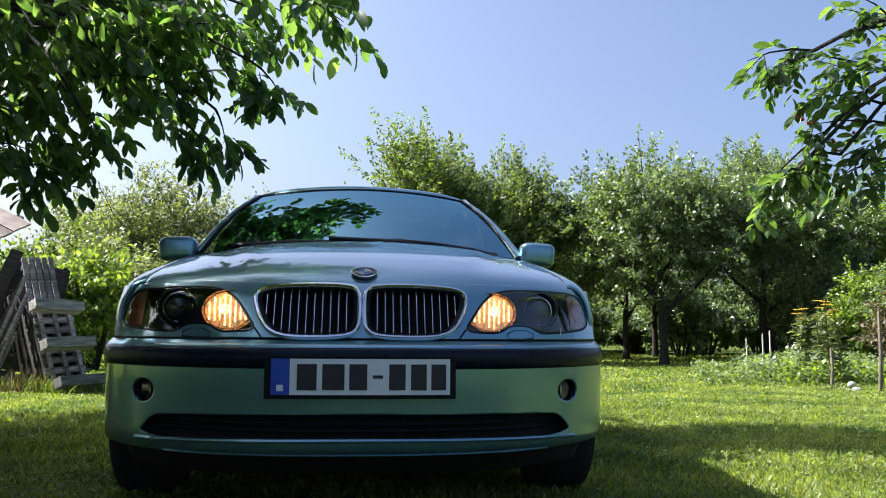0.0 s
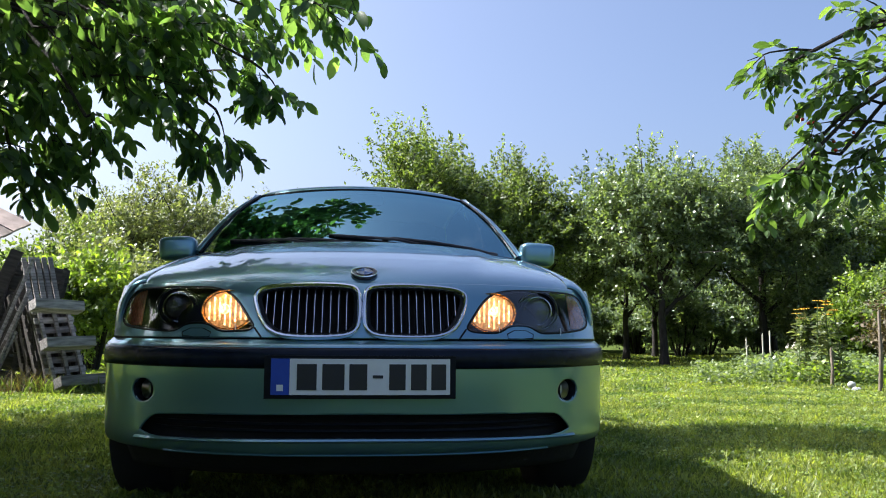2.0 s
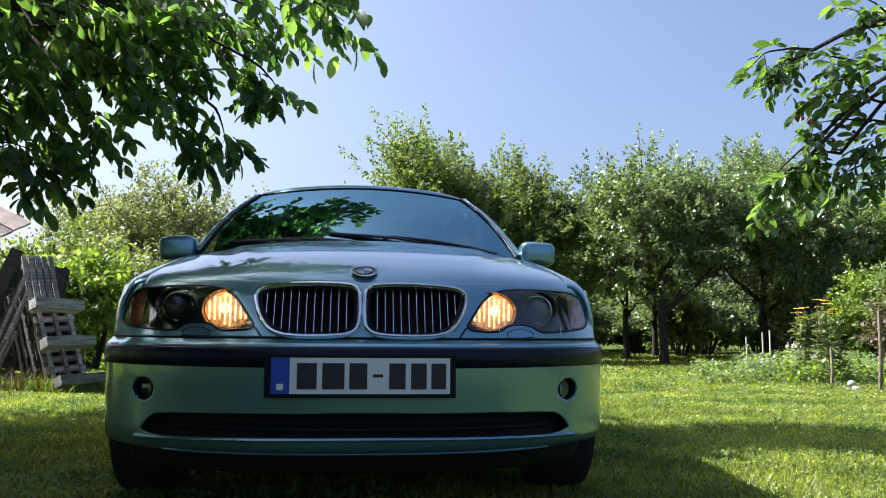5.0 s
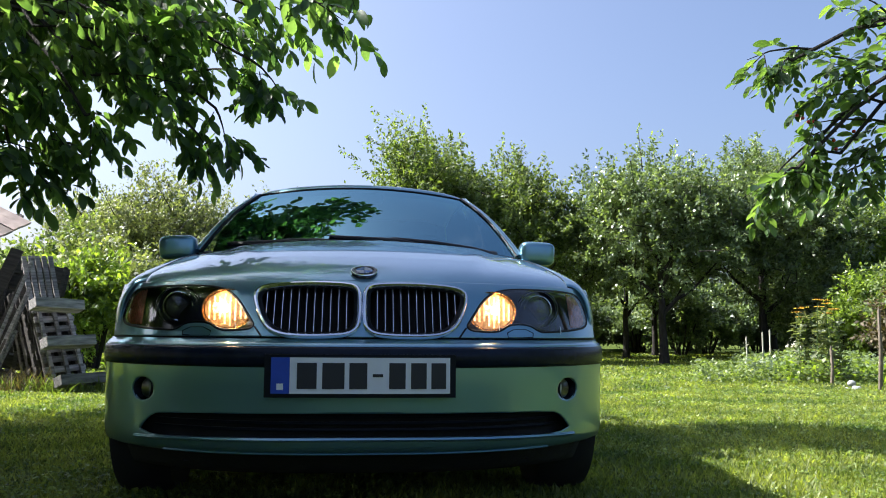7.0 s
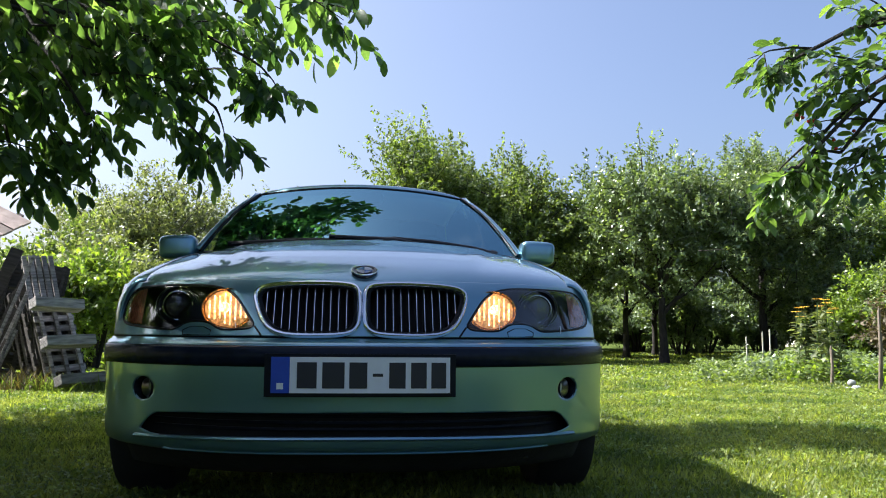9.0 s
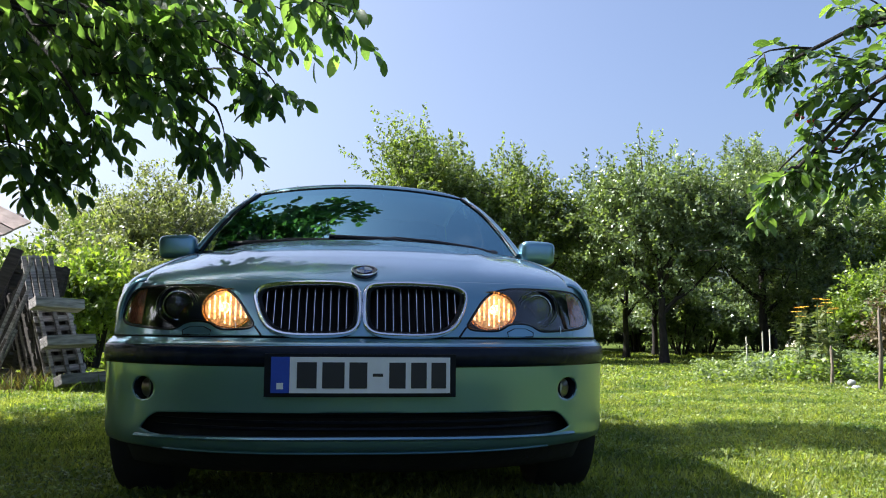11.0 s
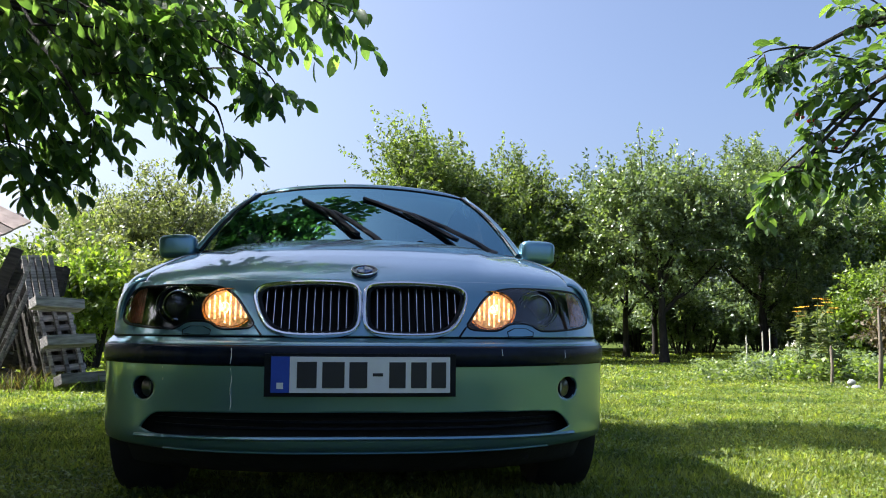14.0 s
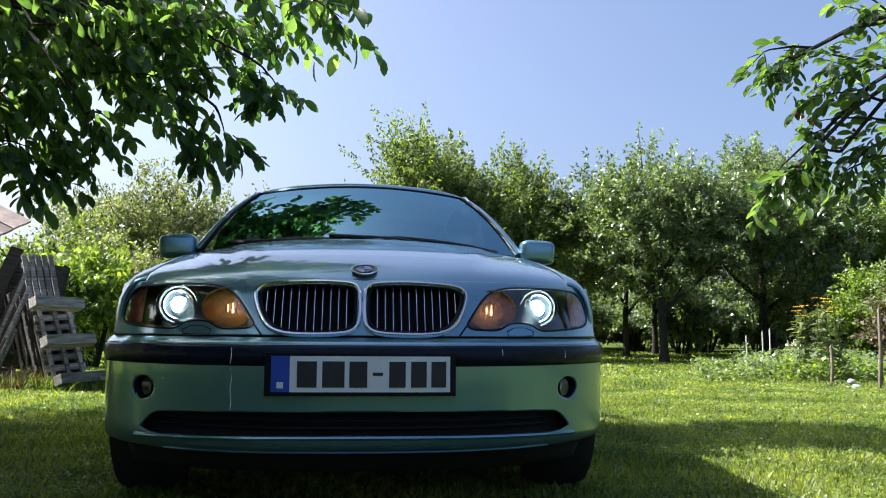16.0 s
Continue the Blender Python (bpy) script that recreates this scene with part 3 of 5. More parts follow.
# headlights
moving = {"caps": [], "diffusers": [], "beam_flaps": [], "xenon_flaps": [], "bulbs": []}
for s, ol in ((1, HEAD_R), (-1, HEAD_L)):
    pts = [(x, float(fascia_y(x, z)) - 0.001, z) for x, z in ol]
    head = part("headlight", tube(bmesh.new(), pts, 0.0045, 8, True), BLACK, car, "clear headlight with projector and amber indicator")

    def skin(u, v, s=s):
        x = s * (0.31 + u * 0.50)
        z = 0.575 + v * 0.162
        return x, fascia_y(x, z) - 0.003 - 0.008 * np.sin(np.clip(u, 0, 1) * math.pi) * np.sin(v * math.pi), z
    glass = sheet("headlight_lens", skin, 130, 60, LENS, head, keep=ol)
    glass.visible_shadow = False

    def pan(u, v, s=s):
        x = s * (0.30 + u * 0.53)
        z = 0.565 + v * 0.18
        return x, fascia_y(x, z) + 0.085 + 0.03 * np.sin(u * 9), z
    sheet("headlight_housing", pan, 60, 20, BLACK, head, thick=0.004)
    # rim walls from the lens back to the housing
    bm = bmesh.new()
    ra = [bm.verts.new((x, float(fascia_y(x, z)) + 0.004, z)) for x, z in ol]
    rb = [bm.verts.new((x, float(fascia_y(x, z)) + 0.115, z)) for x, z in ol]
    for i in range(len(ra)):
        j = (i + 1) % len(ra)
        bm.faces.new((ra[i], ra[j], rb[j], rb[i]))
    part("headlight_wall", bm, BLACK, head)
    # inner lamp: fluted reflector behind a lit diffuser
    cx, cz, r = s * 0.416, 0.646, 0.060
    cy = float(fascia_y(abs(cx), cz)) + 0.030
    oval = Matrix.Diagonal((1.24, 1, 1, 1))
    m = pose(cx, cy, cz) @ oval @ pose(0, 0, 0, 90, 0, 0)
    cup = part("side_lamp", lathe(bmesh.new(), [(r + 0.004, 0.006), (r, 0.004), (r * 0.92, -0.012), (r * 0.6, -0.040), (0.010, -0.052), (0, -0.052)], m, 40), CUP_GLOW, head, "round fluted amber-lit reflector lamp")
    # flutes: upright ribs that glow, set in a turning disc
    bm = bmesh.new()
    lathe(bm, [(0, 0.0), (r * 0.95, 0.0), (r * 0.95, -0.003), (0, -0.003)], oval @ pose(0, 0, 0, 90, 0, 0), 36)
    disc = part("lamp_diffuser", bm, GLOW_SOFT, cup, m=pose(cx, cy - 0.002, cz))
    moving["diffusers"].append((disc, pose(cx, cy - 0.002, cz)))
    for i in range(8):
        x = (-0.045 + i * 0.0128)
        half = math.sqrt(max(1e-6, (r * 0.9) ** 2 - x * x))
        z1 = half * (0.86 + 0.10 * math.sin(i * 2.3))
        z0 = -half * (0.80 + 0.18 * math.cos(i * 1.7))
        part("flute", tube(bmesh.new(), [(x * 1.24, -0.004, z) for z in np.linspace(z0, z1, 6)], [(0.0030 + 0.0012 * math.sin(i * 1.9), 0.003)] * 6, 6), GLOW, disc)
    # main-beam bulb, always lit; an added turning flap covers it
    bulb = part("main_beam_bulb", rounded(bmesh.new(), (0.024, 0.012, 0.026), 2.5, pose(cx + s * 0.010, cy - 0.012, cz + 0.004)), BEAM, cup)
    moving["bulbs"].append((bulb, Matrix()))
    # projector
    px_, pz = s * 0.588, 0.657
    py = float(fascia_y(abs(px_), pz)) + 0.035
    m = pose(px_, py, pz, 90, 0, 0)
    proj = part("projector", lathe(bmesh.new(), [(0.062, 0.0), (0.060, 0.006), (0.055, 0.0), (0.052, -0.03), (0.045, -0.05)], m, 44), BLACK, head)
    part("projector_ring", tube(bmesh.new(), [m @ Vector((0.046 * math.cos(a), 0.046 * math.sin(a), 0.004)) for a in np.linspace(0, 2 * math.pi, 44, endpoint=False)], 0.0022, 8, True), CHROME, proj)
    part("projector_bezel", tube(bmesh.new(), [m @ Vector((0.070 * math.cos(a), 0.062 * math.sin(a), -0.004)) for a in np.linspace(0, 2 * math.pi, 44, endpoint=False)], 0.0022, 6, True), SMOKED, proj)
    part("projector_lens", lathe(bmesh.new(), [(0.043, -0.004), (0.036, 0.006), (0.02, 0.013), (0.0, 0.016)], m, 36), LENS, proj)
    part("projector_shell", lathe(bmesh.new(), [(0.045, -0.006), (0.03, -0.040), (0.0, -0.055)], m, 30), BLACK, proj)
    part("xenon_bulb", rounded(bmesh.new(), (0.052, 0.02, 0.052), 2.0, pose(px_, py + 0.014, pz)), XENON, proj)
    # added cover: hides the always-lit xenon bulb until it tips down
    bm = lathe(bmesh.new(), [(0, 0.001), (0.041, 0.001), (0.043, -0.034), (0.041, -0.034), (0.039, -0.002), (0, -0.002)], pose(0, 0, 0.043, 90, 0, 0), 30)
    shut = part("xenon_shutter", bm, BADGE_K, proj, m=pose(px_, py + 0.002, pz - 0.043))
    moving["xenon_flaps"].append((shut, pose(px_, py + 0.002, pz - 0.043)))
    # added flap over the bulb; its emission stands for the lit lamp centre
    bm = lathe(bmesh.new(), [(0, 0.001), (0.0155, 0.001), (0.0165, -0.018), (0.015, -0.018), (0.0145, -0.002), (0, -0.002)], pose(0.015, 0, 0, 90, 0, 0), 20)
    fm = pose(cx + s * 0.010 - 0.015, cy - 0.022, cz + 0.004)
    flap = part("beam_flap", bm, GLOW, cup, m=fm)
    moving["beam_flaps"].append((flap, fm))
    # outer indicator
    def amber(u, v, s=s):
        x = s * (0.715 + u * 0.075)
        z = 0.598 + v * 0.122
        return x, fascia_y(x, z) + 0.012 + 0.002 * np.sin(u * 60), z
    sheet("indicator", amber, 40, 20, AMBER, head, keep=(ol - ol.mean(0)) * 0.95 + ol.mean(0), thick=0.003)
    # washer cap under the lens
    cap_x = s * 0.505
    bm = bmesh.new()
    shape = soften([(-0.042, 0.565), (-0.044, 0.578), (-0.020, 0.589), (0.020, 0.589), (0.044, 0.578), (0.042, 0.565)], 0)
    y = float(fascia_y(0.505, 0.585))
    ring0 = [bm.verts.new((x, float(fascia_y(cap_x + x, z)) - y - 0.006, z - 0.585)) for x, z in shape]
    ring1 = [bm.verts.new((x * 0.8, float(fascia_y(cap_x + x, z)) - y + 0.035, (z - 0.585) * 0.8)) for x, z in shape]
    bm.faces.new(ring0)
    for i in range(len(ring0)):
        j = (i + 1) % len(ring0)
        bm.faces.new((ring0[i], ring0[j], ring1[j], ring1[i]))
    cm = pose(cap_x, y, 0.585)
    cap = part("washer_cap", bm, PAINT, head, m=cm)
    moving["caps"].append((cap, cm))
    part("washer_seam", tube(bmesh.new(), [(cap_x + x * 1.06, float(fascia_y(cap_x + x, z)) - 0.003, z) for x, z in shape], 0.0022, 6, True), BLACK, head)

# bonnet shut lines beside the wings
for s in (-1, 1):
    pts = [(s * 0.729, 0.435 + 1.07 * t, float(hood_z(np.array(0.728), np.array(t))) + 0.001) for t in np.linspace(0, 1, 30) ** 1.6]
    part("bonnet_gap", tube(bmesh.new(), pts, 0.003, 6), BLACK, car)
    part("headlight_gap", tube(bmesh.new(), [(s * 0.300, float(fascia_y(0.300, 0.563)) - 0.003, 0.563), (s * 0.323, float(fascia_y(0.323, 0.592)) - 0.002, 0.592)], 0.003, 6), BLACK, car)
    # door mirror
    bm = rounded(bmesh.new(), (0.175, 0.13, 0.118), 4.5, pose(s * 0.880, 1.66, 0.975, 0, s * 3, 0))
    mirror = part("door_mirror", bm, PAINT, car, "silver door mirror housing")
    bm = tube(bmesh.new(), [(s * 0.73, 1.70, 0.945), (s * 0.80, 1.68, 0.940), (s * 0.85, 1.67, 0.945)], [(0.05, 0.022)] * 3, 10)
    part("mirror_arm", bm, BLACK, mirror)
    bm = rounded(bmesh.new(), (0.15, 0.01, 0.095), 5, pose(s * 0.880, 1.722, 0.975))
    part("mirror_glass", bm, CHROME, mirror)

# wipers: each turns about a spindle square to the glass
wipers = []
for x, y, z, nx, nz, reach, blade in ((0.108, 1.2787, 0.957, -0.077, 0.874, 0.455, 0.545), (0.620, 1.410, 0.946, 0.120, 0.878, 0.480, 0.590)):
    wn_ = Vector((nx, -0.53, nz)).normalized()
    wu = (Vector((1, 0, 0)) - wn_ * wn_.x).normalized()
    base = Matrix((wu, wn_.cross(wu), wn_)).transposed().to_4x4()
    bm = bmesh.new()
    tube(bm, [(0, 0, 0.0), (-0.10, 0.002, 0.016), (-0.30, 0.006, 0.024), (-reach, 0.004, 0.022), (-reach - 0.05, -0.006, 0.014)], [(0.018, 0.012), (0.017, 0.010), (0.015, 0.009), (0.012, 0.008), (0.008, 0.006)], 8)
    lathe(bm, [(0.020, -0.03), (0.020, 0.010), (0, 0.014)], None, 16)
    w = part("wiper", bm, BLACK, car, "black wiper arm with blade resting on the windscreen")
    part("wiper_blade", box(bmesh.new(), (blade, 0.018, 0.018), pose(-reach, -0.020, 0.004, 0, 0, -1.5), 0.003), BLACK, w)
    bm = bmesh.new()
    tube(bm, [(-reach - blade * 0.46, -0.014, 0.010), (-reach - blade * 0.2, -0.018, 0.022), (-reach, -0.016, 0.030), (-reach + blade * 0.2, -0.022, 0.022), (-reach + blade * 0.46, -0.028, 0.010)], [(0.013, 0.005)] * 5, 6)
    part("wiper_bow", bm, BLACK, w)
    wipers.append((w, Matrix.Translation((x, y, z)) @ base))


# ---- the garden ----
def ground_z(x, y):
    return 0.02 * np.sin(x * 0.7 + 1) * np.sin(y * 0.5) * np.clip(np.hypot(x, y - 3) / 6 - 0.6, 0, 1)


g = np.concatenate([-np.geomspace(600, 12, 9), np.linspace(-10, 10, 60), np.geomspace(12, 600, 9)])
gy = np.concatenate([-np.geomspace(600, 5, 7), np.linspace(-3, 30, 90), np.geomspace(34, 600, 9)])
X, Y = np.meshgrid(g, gy)
Z = ground_z(X, Y)
idx = np.arange(X.size).reshape(X.shape)
q = np.stack([idx[:-1, :-1], idx[:-1, 1:], idx[1:, 1:], idx[1:, :-1]], -1).reshape(-1, 4)
ground = put("ground", mesh("ground", np.stack([X, Y, Z], -1).reshape(-1, 3), q, SOIL))
tagged(ground, "mown green lawn with dry yellowish patches", "lawn", kind="structure")



def scatter_grass(name, n, yr, h, seed, material, width=0.006):
    r = np.random.default_rng(seed)
    y = yr[0] + (yr[1] - yr[0]) * r.random(n) ** 1.3
    x = (r.random(n) - 0.5) * 2 * (0.6 + y * 0.58)
    p = np.stack([x, y, ground_z(x, y) - 0.004], 1)
    lean = r.normal(0, 0.85, (n, 3))
    lean[:, 2] = 1
    patch = 0.7 + 0.5 * np.sin(x * 2.1 + np.sin(y * 1.3) * 2) * np.sin(y * 1.7 + x)
    L = h * (0.5 + r.random(n)) * (0.8 + 0.35 * patch)
    far = np.clip(y / 5, 1, 3)
    side = unit(r.normal(0, 1, (n, 3)) * (1, 1, 0)) * (width * far * (0.6 + 0.8 * r.random(n)))[:, None]
    tip = p + unit(lean) * L[:, None]
    mid = p + unit(lean) * L[:, None] * 0.55 + (0, 0, 0.006)
    rows = np.stack([p - side, p + side, mid + side * 0.8, mid - side * 0.8, tip], 1)
    ob = put(name, cards(name, rows, [(0, 1, 2), (0, 2, 3), (3, 2, 4)], material))
    return tagged(ob, "short mown grass blades of the lawn", "grass", kind="stuff")


scatter_grass("grass", 210000, (2.3, 9.5), 0.030, 1, GRASS_B, 0.0024)

# the lawn beside and behind the camera
r = np.random.default_rng(6)
n = 200000
p = np.stack([-10 + 20 * r.random(n), -6 + 16 * r.random(n), np.zeros(n)], 1)
w = unit(r.normal(0, 1, (n, 3)) * (1, 1, 0)) * 0.010
tip = p + (r.normal(0, 0.6, (n, 3)) * (1, 1, 0) + (0, 0, 1)) * (0.02 + 0.02 * r.random(n))[:, None]
tagged(put("grass", cards("grass", np.stack([p - w, p + w, tip], 1), [(0, 1, 2)], GRASS_B)), "short mown grass blades of the lawn", "grass", kind="stuff")


def clover(n, yr, seed, size):
    """Small broad leaves of clover and weeds in the turf, in drifts."""
    r = np.random.default_rng(seed)
    y = yr[0] + (yr[1] - yr[0]) * r.random(n) ** 1.3
    x = (r.random(n) - 0.5) * 2 * (0.6 + y * 0.58)
    drift = np.sin(x * 1.9 + 2 * np.sin(y * 0.9)) * np.sin(y * 1.4 + x * 0.6) + 0.5 * np.sin(x * 6.1) * np.sin(y * 5.3)
    ok = drift + r.normal(0, 0.5, n) > -0.1
    x, y = x[ok], y[ok]
    m = len(x)
    p = np.stack([x, y, ground_z(x, y) + 0.004 + 0.022 * r.random(m)], 1)
    me = leaves("clover", p, r.normal(0, 1, (m, 3)) * (1, 1, 0.35), r.normal(0, 0.4, (m, 3)) + (0, 0, 1), size * (0.6 + 0.8 * r.random(m)) * np.clip(y / 5, 1, 2.2), 0.8, CLOVER)
    return tagged(put("clover", me), "small clover and weed leaves in the turf", "clover", kind="stuff")


CLOVER = leaf_mat("clover_leaf", (0.080, 0.145, 0.030), (0.14, 0.185, 0.042), 0.35, 0.5, 0.35, 1.6)
clover(150000, (2.3, 16), 8, 0.017)
scatter_grass("grass", 80000, (9, 26), 0.045, 2, GRASS_B, 0.005)


def twigs_of(r, centre, size, n, length, rise=0.35, clumps=0):
    """Starting points and ways of twigs that fill an uneven crown, gathered round the ends of its boughs."""
    d = unit(r.normal(0, 1, (n, 3)))
    d[:, 2] = np.abs(d[:, 2]) * np.where(r.random(n) < 0.8, 1, -0.7)
    lump = 0.80 + 0.22 * np.sin(d[:, 0] * 5 + centre[0]) * np.sin(d[:, 1] * 4 + centre[1]) + 0.14 * np.sin(d[:, 2] * 9 + d[:, 0] * 6)
    rad = (0.35 + 0.65 * r.random(n) ** 0.45) * lump
    p = np.array(centre) + d * rad[:, None] * np.array(size)
    w = unit(d * (1, 1, 0.6) + r.normal(0, 0.55, (n, 3)) + (0, 0, rise))
    L = length * (0.5 + r.random(n))
    if clumps:
        pick = np.arange(clumps) % n
        c = np.array(centre) + d[pick] * (0.55 + 0.42 * r.random(clumps) ** 0.6)[:, None] * lump[pick][:, None] * np.array(size)
        own = r.integers(0, clumps, n)
        near = c[own] + r.normal(0, 1, (n, 3)) * np.array(size) * (0.15, 0.15, 0.075) * (0.5 + 0.9 * r.random(clumps))[own][:, None]
        stay = r.random(n) < 0.22
        p = np.where(stay[:, None], p, near)
        # upright shoots above the crown
        k = max(6, n // 22)
        up = np.argsort(-p[:, 2] + r.normal(0, 0.30, n))[:k]
        w[up] = unit(r.normal(0, 0.45, (k, 3)) + d[up] * 0.55 + (0, 0, 1))
        L[up] = length * (0.6 + 0.8 * r.random(k))
    return p, w, L


def crown_mesh(r, name, centre, size, n_twigs, per, length, leaf, wide, material, rise=0.35, clumps=0):
    p, w, L = twigs_of(r, centre, size, n_twigs, length, rise, clumps)
    k = np.repeat(np.arange(n_twigs), per)
    s = r.random(len(k))
    pos = p[k] + w[k] * (L[k] * s)[:, None] + r.normal(0, 0.030, (len(k), 3))
    way = w[k] * 0.6 + r.normal(0, 0.7, (len(k), 3)) + (0, 0, -0.15)
    up = r.normal(0, 0.7, (len(k), 3)) + (-0.25, -0.2, 0.9)
    size_l = leaf * (0.6 + 0.7 * r.random(len(k)))
    me = leaves(name, pos, way, up, size_l, wide, material)
    return me, p, w, L


def wood(name, base, top, r0, limbs, r, parent, twig_lines=()):
    bm = bmesh.new()
    base, top = Vector(base), Vector(top)
    n = 9
    pts = [base.lerp(top, i / n) + Vector((0.05 * math.sin(i * 1.7 + base.x), 0.05 * math.cos(i * 1.3 + base.y), 0)) * (i / n) for i in range(n + 1)]
    tube(bm, pts, [r0 * (1.35 if i == 0 else 1 - 0.62 * i / n) for i in range(n + 1)], 9)
    for i in range(limbs):
        t = 0.35 + 0.6 * i / max(1, limbs - 1)
        o = base.lerp(top, t)
        a = i * 2.4 + base.x
        reach = (0.8 + 0.5 * r.random()) * (top.z - base.z) * 0.36
        way = Vector((math.cos(a), math.sin(a), 0.75))
        pp = [o + way * reach * q + Vector((0, 0, 0.25 * reach * q * q)) + Vector(r.normal(0, 0.05, 3)) * (q > 0) for q in (0, 0.25, 0.5, 0.75, 1)]
        tube(bm, pp, [r0 * 0.55 * (1 - 0.8 * q) for q in (0, 0.25, 0.5, 0.75, 1)], 7)
    for p, w, L in twig_lines:
        tube(bm, [p - w * 0.3, p, p + w * L], [0.012, 0.008, 0.003], 4)
    return part(name, bm, BARK, parent)


def tree(name, label, x, y, height, spread, seed, material, trunk=0.10, fork=1.1, n_twigs=900, per=36, leaf=0.085, wide=0.5, twig=0.55, low=None, rise=0.35, parent_kind="tree", clumps=44):
    r = np.random.default_rng(seed)
    t = tagged(new(name), label, parent_kind)
    t.location = (x, y, 0)
    lo = low if low is not None else fork
    cz, hz = (lo + height) / 2, (height - lo) / 2 * 1.05
    me, p, w, L = crown_mesh(r, "crown", (0, 0, cz - 0.1 * hz), (spread, spread * 0.95, hz), n_twigs, per, twig, leaf, wide, material, rise, clumps)
    put("crown", me, t)
    pick = r.choice(n_twigs, min(n_twigs, 160), replace=False)
    wood("trunk", (0, 0, -0.05), (r.normal(0, 0.15), r.normal(0, 0.15), fork + (height - fork) * 0.55), trunk, 7, r, t, [(Vector(p[i]), Vector(w[i]), float(L[i])) for i in pick])
    return t


PLUM = "old plum tree with a dense dark green crown"
tree("plum_tree", PLUM, 4.35, 16.6, 4.30, 1.95, 11, L_PLUM, 0.09, 0.9, 1250, 40, low=0.75)
tree("plum_tree", PLUM, 6.7, 17.6, 4.50, 2.35, 12, L_PLUM, 0.10, 0.9, 1500, 40, low=0.6)
tree("plum_tree", "plum tree in the back row of the orchard", 4.3, 19.8, 4.3, 1.7, 13, L_PLUM, 0.08, 1.0, 900, 38, low=0.8)
tree("plum_tree", "plum tree in the back row of the orchard", 5.4, 21.5, 4.6, 2.0, 14, L_PLUM, 0.08, 1.0, 700, 34, low=0.9)
tree("plum_tree", "tall plum tree with light green upright shoots", -0.35, 17.0, 4.55, 1.7, 15, L_PALE, 0.13, 1.0, 1200, 38, low=0.7, rise=0.8)
tree("plum_tree", "plum tree with light green crown behind the car", 1.35, 17.5, 4.25, 1.3, 16, L_PALE, 0.12, 1.0, 1000, 38, low=0.7, rise=0.7)
tree("plum_tree", "plum tree with light green crown behind the car", 2.9, 20.5, 3.4, 1.5, 17, L_PLUM, 0.08, 1.0, 600, 34, low=0.9)
tree("willow_tree", "grey-green tree in hazy sunlight beyond the lawn", -6.2, 19.0, 4.3, 2.1, 18, L_GREY, 0.13, 0.7, 900, 36, low=0.5, rise=0.6)
tree("willow_tree", "grey-green tree in hazy sunlight beyond the lawn", -8.3, 20.5, 3.9, 1.9, 19, L_GREY, 0.13, 0.7, 700, 36, low=0.5, rise=0.6)
tree("willow_tree", "grey-green tree in hazy sunlight beyond the lawn", -4.2, 21.0, 3.9, 1.8, 20, L_GREY, 0.12, 0.7, 600, 36, low=0.4, rise=0.6)
tree("hazel_tree", "lime green sunlit tree at the garden edge", 9.4, 18.0, 3.7, 1.3, 21, L_LIME, 0.10, 0.6, 700, 34, low=0.5)
tree("plum_tree", "dark tree at the end of the orchard", 8.2, 21.0, 4.1, 1.6, 22, L_PLUM, 0.12, 0.8, 700, 34, low=0.6)


# ---- foreground trees whose branches hang into view ----
def leafy_sprigs(r, sprays, density, leaf, wide, material, name, droop, per=9, sprig=0.24, hub=None, most=80):
    """Sprigs of paired leaves scattered through sprays; a spray runs from one point to another with some thickness."""
    P, D, S = [], [], []
    twig_bm = bmesh.new()
    for x0, y0, z0, x1, y1, z1, rad in sprays:
        a, b = np.array((x0, y0, z0)), np.array((x1, y1, z1))
        vol = math.pi * rad * rad * (np.linalg.norm(b - a) + rad * 1.2)
        n = min(most, max(7, int(density * vol ** 0.8)))
        for _ in range(n):
            t = r.random() ** 0.8
            off = unit(r.normal(0, 1, 3)) * rad * r.random() ** 0.5
            p = a + (b - a) * t + off * (1, 1.5, 1)
            d = unit(unit(b - a) * 0.5 + off / max(rad, 1e-3) * 0.5 + r.normal(0, 0.35, 3) + (0, 0, -droop))
            P.append(p)
            D.append(d)
            S.append(sprig * (0.6 + 0.7 * r.random()))
        if hub is not None:
            h = np.array(hub)
            tube(twig_bm, [h + (a - h) * q + (0, 0, 0.22 * math.sin(q * math.pi)) for q in (0, 0.25, 0.5, 0.75, 1)], [0.022, 0.017, 0.013, 0.010, 0.008], 6)
        tube(twig_bm, [a + (b - a) * q + (0, 0, 0.03 * math.sin(q * 3)) for q in (0, 0.33, 0.66, 1)], [0.008, 0.006, 0.004, 0.0015], 5)
    P, D, S = np.array(P), np.array(D), np.array(S)
    for p, d, s in zip(P[::2], D[::2], S[::2]):
        tube(twig_bm, [p, p + d * s * 0.6, p + d * s + np.array((0, 0, -0.03))], [0.003, 0.0022, 0.001], 4)
    k = np.repeat(np.arange(len(P)), per)
    t = np.tile(np.linspace(0.1, 1, per), len(P))
    flip = np.tile(np.where(np.arange(per) % 2, 1.0, -1.0), len(P))
    side = unit(np.cross(D[k], r.normal(0, 0.3, (len(k), 3)) + (0, 0, 1)))
    pos = P[k] + D[k] * (S[k] * t)[:, None]
    way = D[k] * 0.7 + side * (flip * 0.9)[:, None] + r.normal(0, 0.25, (len(k), 3)) + (0, 0, -droop)
    up = r.normal(0, 0.5, (len(k), 3)) + (0, 0.15, 1)
    size = leaf * (0.65 + 0.6 * r.random(len(k)))
    return leaves(name, pos, way, up, size, wide, material, True), twig_bm


